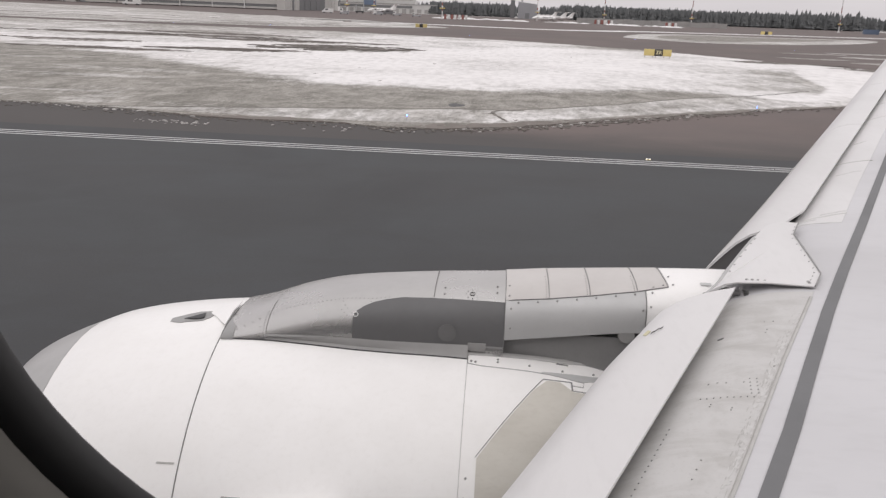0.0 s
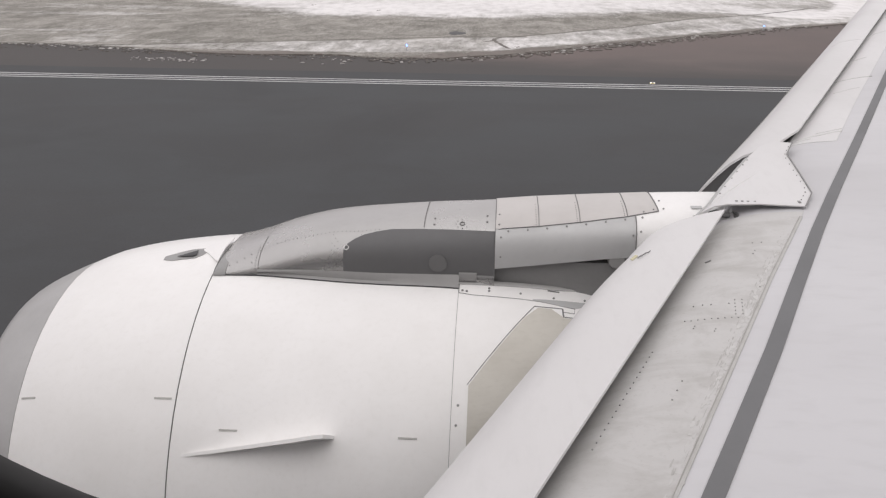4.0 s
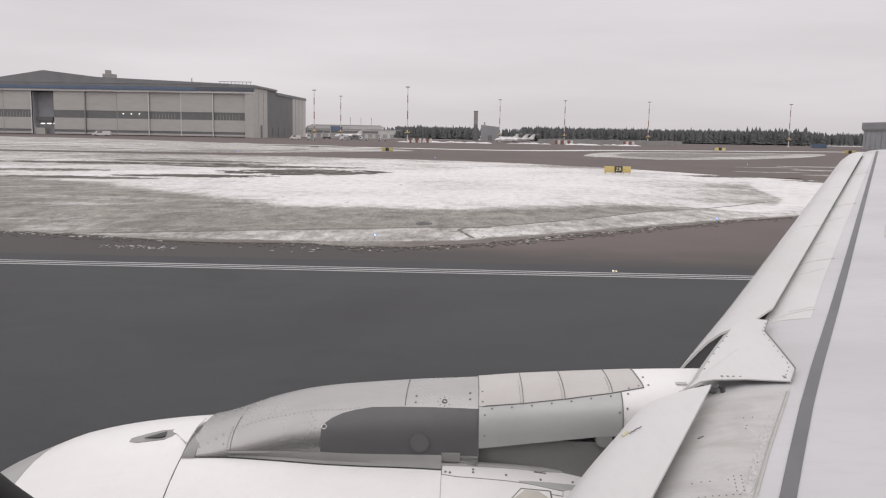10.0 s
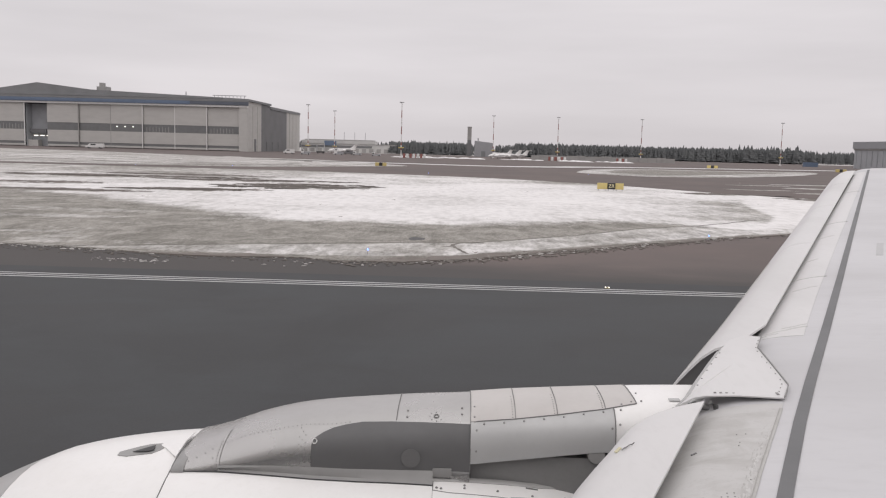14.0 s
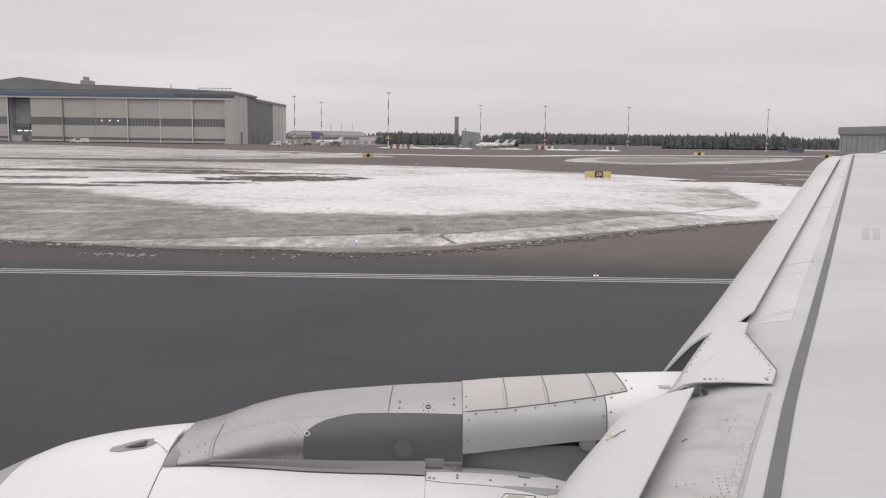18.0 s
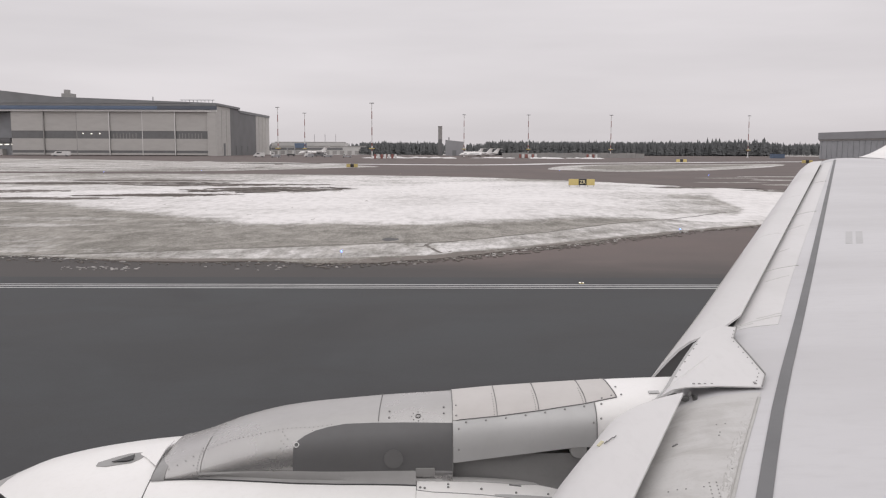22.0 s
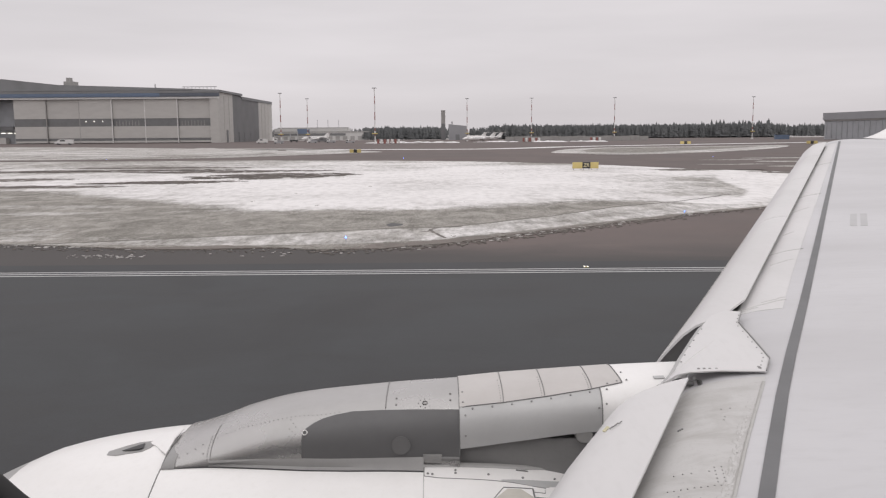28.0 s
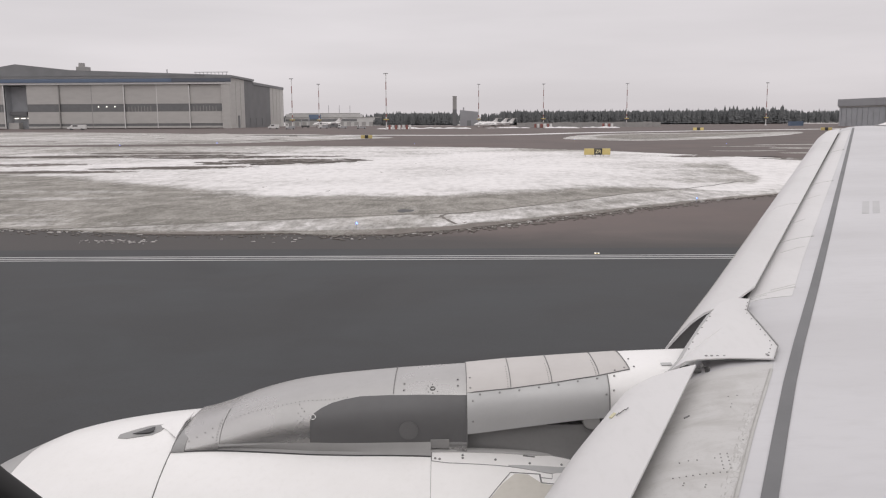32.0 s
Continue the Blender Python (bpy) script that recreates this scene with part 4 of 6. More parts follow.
window = new("cabin_window")
window.parent = jet
window["label"] = "rounded cabin window surround"
rows = [oval(0.004, 1.990), oval(0.0, 1.983), oval(0.0, 1.977), oval(0.003, 1.972), oval(0.007, 1.969)]
put_part("gasket", thick(grid_mesh("gasket", rows, M["trim_dark"], closed=True), 0.003), window, "dark rubber window gasket")
F_Y, F_Z, F_R = 0.17, 4.32, 2.02
rows = [oval(0.007, 1.9692), oval(0.010, 1.960), oval(0.022, 1.945), oval(0.04, 1.925), oval(0.08, 1.91), oval(0.16, 1.905, e=6)]
put_part("liner", thick(grid_mesh("liner", rows, M["trim_cream"], closed=True), 0.003), window, "cream cabin side panel")
rows = [oval(0.004, 1.9905), oval(0.05, 2.01), oval(0.085, 2.035), oval(0.33, 2.04, e=8)]
put_part("outer_reveal", thick(grid_mesh("outer_reveal", rows, M["trim_cream"], closed=True), 0.003), window, "cream reveal widening to the fuselage skin")

# plain fuselage barrel that closes the cabin, open at the window
verts, faces = [], []
xs = [-7.0, -5.0, -3.0, -1.5, -0.32, 0.62, 1.5, 3.0, 5.0, 7.0, 9.0]
na = 144
for x in xs:
    verts += [(x, F_Y + F_R * math.sin(2 * math.pi * k / na), F_Z + F_R * math.cos(2 * math.pi * k / na)) for k in range(na)]
for i in range(len(xs) - 1):
    for k in range(na):
        if xs[i] == -0.32 and 28 <= k <= 38:
            continue
        faces.append((i * na + k, i * na + (k + 1) % na, (i + 1) * na + (k + 1) % na, (i + 1) * na + k))
faces += [tuple(range(na)), tuple(range((len(xs) - 1) * na, len(xs) * na))]
put_part("fuselage", mesh_of("fuselage", verts, faces, M["white"], True), jet, "plain white fuselage barrel", sharp=40)
gear = new("landing_gear")
gear.parent = jet
gear["label"] = "main landing gear leg with two wheels on the runway"
put_part("leg", tube_mesh("leg", [(3.0, 3.8, 0.55), (3.0, 3.8, 2.0), (2.95, 3.85, 2.95)], [0.1, 0.13, 0.16], M["pole_metal"], 14), gear)
for dy in (-0.46, 0.46):
    put_part("wheel", tube_mesh("wheel", [(3.0, 3.8 + dy - 0.2, 0.58), (3.0, 3.8 + dy - 0.16, 0.58), (3.0, 3.8 + dy + 0.16, 0.58), (3.0, 3.8 + dy + 0.2, 0.58)], [0.46, 0.568, 0.568, 0.46], M["dark"], 28), gear, "black tyre")
put_part("axle", tube_mesh("axle", [(3.0, 3.3, 0.58), (3.0, 4.3, 0.58)], 0.07, M["pole_metal"], 12), gear)

# ---- ground, runway, taxiways, snow ----
def asphalt(name, c, d, patch=0.05, wet=0.0, rim=None):
    m = Mat(name, 0.8)
    big, mid, fine = m.noise(patch, 5, 0.6, (0.8, 1, 1), 0.6), m.noise(patch * 7, 5, 0.62, (0.7, 1, 1), 0.5), m.noise(30.0, 3, 0.7)
    base = m.mix(m.ramp(big, ((0.40, 0.0), (0.60, 1.0))), c, d)
    base = m.mix(m.math("MULTIPLY", m.ramp(mid, ((0.42, 0.0), (0.68, 1.0))), 0.5), base, (d[0] * 1.02, d[1] * 1.12, d[2] * 1.16) if not rim else (d[0] * 1.12, d[1] * 1.08, d[2] * 1.06))
    base = m.mix(m.math("MULTIPLY", m.ramp(m.noise(patch * 3, 4, 0.6, (1, 0.6, 1), 1.0), ((0.5, 0.0), (0.66, 1.0))), 0.4), base, (c[0] * 0.84, c[1] * 0.80, c[2] * 0.80))
    base = m.mix(m.math("MULTIPLY", m.ramp(fine, ((0.45, 0.0), (0.7, 1.0))), 0.3), base, tuple(v * 0.7 for v in c))
    if rim:
        # darker bitumen along the runway, with a wandering edge
        yb = m.ramp(m.math("ADD", m.math("DIVIDE", m.axis("X"), 120.0), 0.55), [(x / 120.0 + 0.55, v / 100.0) for x, v in ((-60, 43), (-20, 41), (-6, 37.5), (4, 34.2), (16, 33), (40, 33))])
        t = m.math("DIVIDE", m.math("SUBTRACT", m.math("ADD", m.axis("Y"), m.math("MULTIPLY", m.math("SUBTRACT", mid, 0.5), 6.0)), m.math("MULTIPLY", yb, 100.0)), 4.0)
        base = m.mix(m.ramp(m.math("ADD", t, 0.5), ((0.0, 0.0), (1.0, 1.0))), rim, base)
    m.colour(base)
    m.rough(m.ramp(big, ((0.3, 0.85 - wet), (0.7, 0.9))))
    m.bump(fine, 0.25, 0.004)
    return m.m


M["runway"] = asphalt("runway_grey_asphalt", (0.0395, 0.0405, 0.0430), (0.0600, 0.0602, 0.0630), 0.05, 0.12)
M["taxi"] = asphalt("taxiway_brown_asphalt", (0.108, 0.088, 0.082), (0.148, 0.119, 0.111), 0.03, 0.1, (0.066, 0.059, 0.057))
M["snow"] = Mat("old_snow", 0.75)
sn = M["snow"]
sn.colour(sn.mix(sn.ramp(sn.noise(0.9, 6, 0.65), ((0.35, 0.0), (0.7, 1.0))), (0.84, 0.83, 0.83), (0.66, 0.65, 0.64))).bump(sn.noise(6, 4, 0.6), 0.5, 0.05)
M["snow"] = sn.m


EDGE_LINE = ((-60, 40), (-30, 38.4), (-19, 37.0), (-14, 35.9), (-9, 35.2), (-4, 35.0), (0, 36.4), (4, 39.6), (9, 44.0), (16.6, 50.2), (27, 57), (42, 65))


RUT_DEPTH = ((-30, 0.2), (-18, 0.5), (-14.2, 1.8), (-9.8, 4.0), (-7.8, 4.8), (-2.2, 6.4), (1.1, 5.5), (5.3, 6.1), (11.1, 7.5), (15.4, 7.3), (21.2, 9.7))


def field_mat(name, cover, brown, span=300.0):
    """Patchy thawing ground: snow over olive grass with brown soil; tables of (distance across, share)."""
    m = Mat(name, 0.85)
    y = m.math("ADD", m.math("DIVIDE", m.axis("Y"), span), m.math("MULTIPLY", m.math("SUBTRACT", m.noise(0.035, 4, 0.6, (0.45, 1, 1)), 0.5), 0.05))
    cov, soil = m.ramp(y, [(a / span, b) for a, b in cover]), m.ramp(y, [(a / span, b) for a, b in brown])
    thaw(m, cov, soil)
    return m.m


def thaw(m, cov, soil, bare=0):
    """Snow of share cov and soil of share soil, broken up by noise at five sizes."""
    broad, streak = m.noise(0.09, 5, 0.55, (0.9, 0.8, 1), 0.6), m.noise(0.34, 8, 0.62, (1.0, 0.6, 1), 0.3)
    fine, tiny, micro = m.noise(1.1, 8, 0.62, (1.3, 0.5, 1), 0.2), m.noise(4.5, 6, 0.7, (1.4, 0.4, 1)), m.noise(17.0, 4, 0.7, (1.3, 0.4, 1))
    part_ = lambda n, k: m.math("MULTIPLY", m.math("SUBTRACT", n, 0.5), k)
    v = m.math("ADD", m.math("ADD", cov, part_(broad, 0.8)), m.math("ADD", part_(streak, 0.75), m.math("ADD", part_(fine, 0.6), part_(tiny, 0.45))))
    snow = m.ramp(v, ((0.22, 0.0), (0.45, 0.36), (0.62, 0.76), (0.88, 1.0)))
    tone = m.math("ADD", m.noise(0.4, 7, 0.65, (0.8, 0.6, 1), 1.2), m.math("ADD", part_(tiny, 0.7), m.math("ADD", part_(fine, 0.5), part_(micro, 0.8))))
    grass = m.mix(m.ramp(tone, ((0.30, 0.0), (0.68, 1.0))), (0.155, 0.146, 0.126), (0.372, 0.352, 0.322))
    white = m.mix(m.ramp(m.math("ADD", part_(broad, 0.8), m.math("ADD", part_(micro, 0.3), fine)), ((0.26, 0.0), (0.62, 1.0))), (0.62, 0.602, 0.592), (0.83, 0.81, 0.806))
    b = m.math("ADD", m.math("SUBTRACT", m.math("MULTIPLY", soil, 1.1 if bare else 1.0), 0.22 if bare else 0.0), m.math("ADD", part_(streak, 3.0), m.math("ADD", part_(fine, 3.0), part_(tiny, 1.4))))
    ground = m.mix(snow, grass, white)
    m.colour(m.mix(m.math("MULTIPLY", m.ramp(b, ((0.62, 0.0), (0.67, 1.0))), 0.93), ground, m.mix(fine, (0.12, 0.103, 0.091), (0.225, 0.196, 0.178))))
    m.bump(m.math("ADD", fine, m.math("ADD", m.math("MULTIPLY", tiny, 0.5), m.math("MULTIPLY", micro, 0.15))), 0.6, 0.08)


def bank_field():
    """The near field: a muddy rim, a strip of grey snow up to a rut, olive grass, then white snow with brown streaks."""
    m = Mat("thawing_snow_field", 0.85)
    sub, mul, add = (lambda a, b: m.math("SUBTRACT", a, b)), (lambda a, b: m.math("MULTIPLY", a, b)), (lambda a, b: m.math("ADD", a, b))
    x, y = m.axis("X"), m.axis("Y")
    xf = add(m.math("DIVIDE", x, 120.0), 0.55)
    along = lambda pts, k=1.0: m.ramp(xf, [(a / 120.0 + 0.55, b * k) for a, b in pts])
    step = lambda v, lo, hi: m.ramp(m.math("DIVIDE", sub(v, lo), hi - lo), ((0.0, 0.0), (1.0, 1.0)))
    wob = mul(sub(m.noise(0.12, 6, 0.62, (0.6, 1, 1), 0.6), 0.5), 13.0)
    small = mul(sub(m.noise(0.7, 6, 0.65, (0.6, 1, 1)), 0.5), 1.6)
    d = sub(y, mul(along(EDGE_LINE, 0.01), 100.0))
    rut = mul(along(RUT_DEPTH, 0.05), 20.0)
    depth = mul(along(((-60, 40), (-38, 36), (-25, 28), (-15, 18.5), (-5, 17.5), (3, 15.6), (10, 14), (14, 9), (18, 1)), 0.01), 100.0)
    past = m.math("DIVIDE", add(sub(d, depth), wob), 7.0)
    far_white = m.ramp(add(mul(past, 0.5), 0.5), ((0.2, 0.0), (0.42, 0.30), (0.62, 0.78), (0.9, 1.0)))
    far_white = mul(far_white, m.ramp(m.math("DIVIDE", y, 200.0), ((96 / 200, 1.0), (116 / 200, 0.74), (150 / 200, 0.55))))
    far_white = mul(far_white, along(((-45, 0.66), (-25, 0.8), (-12, 0.95), (-4, 1.0))))
    # pale bands inside the olive grass
    bands = mul(step(m.noise(0.16, 5, 0.6, (0.35, 1.5, 1), 0.5), 0.50, 0.62), along(((-50, 0.34), (-20, 0.30), (-5, 0.16), (8, 0.2), (14, 0.3))))
    inner = sub(add(d, small), along(((-16, 0.0), (-9, 0.7), (0, 1.0), (14, 0.6), (22, 0.2))))
    strip = mul(mul(step(inner, -0.1, 0.35), step(sub(rut, add(d, mul(small, 0.3))), -0.15, 0.3)), along(((-30, 0.1), (-18, 0.26), (-12, 0.40), (-6, 0.46), (8, 0.48), (20, 0.54))))
    cov = m.math("MAXIMUM", m.math("MAXIMUM", far_white, bands), strip)

    def blob(cx, cy, rx, ry, turn=0.0, core=0.5):
        mp = m.t.nodes.new("ShaderNodeMapping")
        mp.vector_type = "TEXTURE"
        mp.inputs["Location"].default_value, mp.inputs["Rotation"].default_value, mp.inputs["Scale"].default_value = (cx, cy, 0), (0, 0, radians(turn)), (rx, ry, 1e6)
        m.t.links.new(m.tc, mp.inputs[0])
        n = m.t.nodes.new("ShaderNodeVectorMath")
        n.operation = "LENGTH"
        m.t.links.new(mp.outputs[0], n.inputs[0])
        return m.ramp(n.outputs["Value"], ((core, 1.0), (1.0, 0.0)))

    # thawed hollow in the lobe by the taxiway: fades out towards the snow, ends at a crisp curve
    across = sub(x, mul(m.ramp(m.math("DIVIDE", y, 200.0), [(a / 200.0, b / 50.0) for a, b in ((56, 18.0), (61, 21.5), (66, 23.6), (75, 25.2), (84, 27.0), (94, 30.5))]), 50.0))
    across = add(across, mul(small, 0.6))
    hollow = m.ramp(add(m.math("DIVIDE", across, 20.0), 0.8), ((0.08, 0.0), (0.5, 0.62), (0.74, 1.0), (0.79, 1.0), (0.825, 0.0)))
    hollow = mul(hollow, m.ramp(m.math("DIVIDE", y, 200.0), ((57 / 200, 0.0), (62 / 200, 1.0), (84 / 200, 0.9), (98 / 200, 0.0))))
    cov = sub(cov, mul(hollow, 0.64))
    cov = sub(cov, mul(blob(17, 128, 9, 9), 0.4))
    # strips of bare soil, and the muddy rim of the pavement
    soil = blob(-36, 77.5, 10, 3.6, 4)
    for b in (blob(-26, 83.5, 9, 4.6, 8), blob(-18, 95, 11, 10, 25), blob(-46, 111, 22, 7, 5), blob(-38, 121, 16, 6), blob(-44, 90, 9, 5), blob(-26, 107, 15, 6, 8), blob(31, 104, 9, 4), blob(41, 95, 8, 4, -8)):
        soil = m.math("MAXIMUM", soil, b)
    soil = m.math("MAXIMUM", soil, mul(sub(1.0, step(inner, -0.3, 0.25)), 0.9))
    thaw(m, cov, soil, 1)
    return m.m


M["field"] = bank_field()
M["soil_far"] = asphalt("wet_brown_soil", (0.125, 0.108, 0.096), (0.19, 0.168, 0.152), 0.5)
M["island"] = field_mat("thawing_snow_island", ((0, 0.42), (190, 0.42), (240, 0.5), (280, 0.42)), ((0, 0.12), (300, 0.15)))
M["thawed"] = field_mat("thawed_brown_grass", ((0, 0.08), (300, 0.12)), ((0, 0.4), (300, 0.4)))
M["ground"] = field_mat("wide_patchy_snow_ground", ((0, 0.5), (300, 0.6)), ((0, 0.25), (300, 0.3)))


def outline_sheet(name, pts, z, mat, label, step=None, rim=0.0, relief=0.0, kind="structure", category="ground", edge_noise=0.0, seed=1):
    """A closed flat patch of the ground with a fine uneven rim, a little raised."""
    pts = [Vector((*p, 0)) for p in pts]
    dense = []
    for a, b in zip(pts, pts[1:] + pts[:1]):
        n = max(1, int((b - a).length / (step or 1e9)))
        dense += [a.lerp(b, i / n) for i in range(n)]
    for p in dense:
        if edge_noise:
            q = Vector((p.x * 0.23, p.y * 0.23, seed))
            p += Vector((noise.noise(q) + 0.5 * noise.noise(q * 3.1), noise.noise(q + Vector((7, 3, 1))) + 0.6 * noise.noise(q * 2.7), 0)) * edge_noise
    bm = bmesh.new()
    vs = [bm.verts.new((p.x, p.y, z)) for p in dense]
    f = bm.faces.new(vs)
    if rim:
        cut = bmesh.ops.inset_individual(bm, faces=[f], thickness=rim, depth=0.0)
        for v in vs:
            v.co.z = 0.0
    bmesh.ops.triangulate(bm, faces=[g for g in bm.faces if len(g.verts) > 4])
    me = bm_mesh(name, bm, mat)
    if me.polygons[0].normal.z < 0:
        me.flip_normals()
    return tagged(new(name, me), label, category, kind=kind)


bm = bmesh.new()
vs = [bm.verts.new(v) for v in ((-4500, -4500, -0.02), (4500, -4500, -0.02), (4500, 4500, -0.02), (-4500, 4500, -0.02))]
bm.faces.new(vs)
tagged(new("ground", bm_mesh("ground", bm, M["ground"])), "patchy snow and thawed grass reaching the horizon", "ground", kind="structure")
outline_sheet("pavement", [(-700, 31), (-700, 690), (900, 690), (900, -20), (60, -20), (60, 31)], 0.0, M["taxi"], "brownish asphalt of the taxiways and apron", category="taxiway")
outline_sheet("runway", [(-2600, -32), (95, -32), (95, 31.3), (-2600, 31.3)], 0.012, M["runway"], "dark grey asphalt runway", category="runway")
for k, off in enumerate((28.96, 29.32, 29.68)):
    me = box_mesh("edge_line", (2600, 0.10, 0.006), M["mark_white"])
    ob = new("edge_line", me)
    ob.location = (-1220, off, 0.011)
    tagged(ob, "worn white runway edge stripe painted on asphalt", "runway marking", "runway edge stripes", "structure")


def catmull(pts, n=8, closed=False):
    """A smooth line through the points."""
    out, m = [], len(pts)
    pts = [Vector((*p, 0)) for p in pts]
    for i in range(m if closed else m - 1):
        p0, p1, p2, p3 = pts[(i - 1) % m] if closed or i else pts[0], pts[i], pts[(i + 1) % m], pts[(i + 2) % m] if closed or i + 2 < m else pts[-1]
        for k in range(n):
            t = k / n
            out.append(0.5 * ((2 * p1) + (p2 - p0) * t + (2 * p0 - 5 * p1 + 4 * p2 - p3) * t * t + (3 * p1 - p0 - 3 * p2 + p3) * t**3))
    if not closed:
        out.append(pts[-1])
    return [(p.x, p.y) for p in out]


near_edge = catmull([(-600, 40), (-100, 40), (-60, 40), (-30, 38.4), (-19, 37.0), (-14, 35.9), (-9, 35.2), (-4, 35.0), (0, 36.4), (4, 39.6), (9, 44.0), (16.6, 50.2), (27, 57), (42, 65), (56, 74), (60, 82)])
far_edge = catmull([(60, 82), (52, 90), (40, 97), (32, 105), (24, 119), (12, 134), (0, 143), (-26, 151), (-80, 154), (-600, 155)])
outline_sheet("snow_field", near_edge + far_edge[1:], 0.05, M["field"], "thawing snow field with olive grass and brown streaks", 1.2, 1.6, category="snow field", edge_noise=0.55)
# farther islands between the taxiways
outline_sheet("snow_island", catmull([(-14, 222), (-22, 206), (-33, 189), (-42, 177), (-54, 171), (-74, 167), (-110, 166), (-420, 170), (-420, 400), (-193, 372), (-118, 330), (-86, 300), (-48, 284), (-28, 250)], 6, True), 0.05, M["island"], "strip of old snow tapering between the taxiways", 6, 3, category="snow field", edge_noise=1.2, seed=2)
for pts, w in ((((-150, 214), (-103, 206), (-81, 190), (-66, 184), (-52, 187), (-43, 200), (-41, 226), (-47, 262)), 2.2), (((-130, 180), (-92, 177), (-72, 174), (-56, 177), (-44, 183), (-36, 196)), 1.3), (((-92, 236), (-78, 226), (-70, 230), (-62, 246), (-58, 270)), 1.6)):
    line = [Vector((x + 1.2 * noise.noise(Vector((x * 0.2, y * 0.2, 2))), y + 1.2 * noise.noise(Vector((x * 0.15, y * 0.15, 8))), 0.062)) for x, y in catmull(pts, 14)]
    tagged(new("rut", ribbon("rut", line, lambda p: (0, 0, 1), w, M["soil_far"], 0.004, 0.03)), "long curved track of bare soil in old snow", "rut", kind="structure")
outline_sheet("snow_island", catmull([(27, 196), (30, 218), (38, 242), (56, 267), (84, 274), (114, 284), (97, 243), (66, 198), (50, 184), (37, 180)], 6, True), 0.05, M["island"], "rounded island of thin snow between the taxiways", 4, 3, category="snow field", edge_noise=0.8, seed=3)
outline_sheet("thawed_patch", catmull([(36, 204), (41, 232), (56, 253), (84, 262), (98, 264), (84, 240), (62, 212), (48, 196)], 6, True), 0.09, M["thawed"], "thawed grass in the middle of the island", 4, 0, category="grass", edge_noise=1.2, seed=6)
strip = [Vector((x, y + 1.5 * noise.noise(Vector((x * 0.1, 3, 1))), 0.03)) for x, y in catmull([(-60, 268), (-20, 258), (8, 252), (26, 262), (45, 285), (79, 308), (118, 332), (170, 360)], 12)]
tagged(new("snow_strip", ribbon("snow_strip", strip, lambda p: (0, 0, 1), 9.0, M["snow"], 0.02, 0.03)), "thin strip of snow along the apron", "snow field", kind="structure")
for k, (x, y, w, h) in enumerate(((50, 113, 7, 2.2), (42, 121, 5, 1.4), (60, 131, 12, 3.0), (64, 148, 12, 2.4), (48, 140, 6, 1.3))):
    outline_sheet("snow_patch", [(x + w * math.cos(a), y + h * math.sin(a)) for a in np.linspace(0, 2 * math.pi, 25)[:-1]], 0.02, M["island"], "thin smear of snow left on the taxiway", 1.0, 0, category="snow field", edge_noise=1.1, seed=20 + k)

# ---- broken snow bank along the field's edge ----
rng = random.Random(11)


def edge_at(x):
    return lerp(x, EDGE_LINE)


def clods(name, count, x0, x1, o0, o1, s0, s1, mat, seed):
    r = random.Random(seed)
    verts, faces = [], []
    bm = bmesh.new()
    bmesh.ops.create_icosphere(bm, subdivisions=2, radius=1)
    base = [v.co.copy() for v in bm.verts]
    fs = [tuple(v.index for v in f.verts) for f in bm.faces]
    bm.free()
    for i in range(count):
        x = r.uniform(x0, x1)
        y = edge_at(x) + r.triangular(o0, o1)
        s = r.uniform(s0, s1) * r.choice((0.5, 0.7, 1.0))
        sx, sz, a = s * r.uniform(1, 2.2), s * r.uniform(0.35, 0.6), r.uniform(-0.4, 0.4)
        k0 = len(verts)
        off = Vector((r.uniform(0, 99), r.uniform(0, 99), i))
        for c in base:
            d = 1 + 0.45 * noise.noise(c * 1.7 + off)
            p = Vector((c.x * sx * d, c.y * s * d, c.z * sz * d))
            verts.append((x + p.x * math.cos(a) - p.y * math.sin(a), y + p.x * math.sin(a) + p.y * math.cos(a), max(p.z + 0.25 * sz, -0.03) + 0.01))
        faces += [tuple(v + k0 for v in f) for f in fs]
    return tagged(new(name, mesh_of(name, verts, faces, mat, True)), "crumbled clods of old snow along the pavement edge", "snow bank", kind="stuff")


M["dirty_snow"] = worn("dirty_crusted_snow", (0.52, 0.50, 0.485), 0.8, 0, 0.15, 3.0, 20, (0.30, 0.28, 0.265))
clods("snow_bank", 420, -24, 24, -0.4, 0.7, 0.02, 0.07, M["dirty_snow"], 5)
clods("snow_lumps", 60, -14.0, -11.0, -2.8, -1.6, 0.02, 0.06, M["dirty_snow"], 6)
clods("snow_lumps", 26, -9, 3, -2.2, -0.4, 0.03, 0.07, M["dirty_snow"], 8)
M["mud"] = asphalt("frozen_mud", (0.135, 0.120, 0.108), (0.21, 0.19, 0.172), 0.5)
clods("snow_lumps", 90, -5, 9, -0.9, 0.3, 0.02, 0.07, M["dirty_snow"], 9)
clods("frozen_mud_clods", 620, -5, 13, -1.7, 1.0, 0.03, 0.10, M["mud"], 10)
clods("frozen_mud_clods", 1000, -24, 20, -1.4, 0.8, 0.02, 0.06, M["mud"], 7)
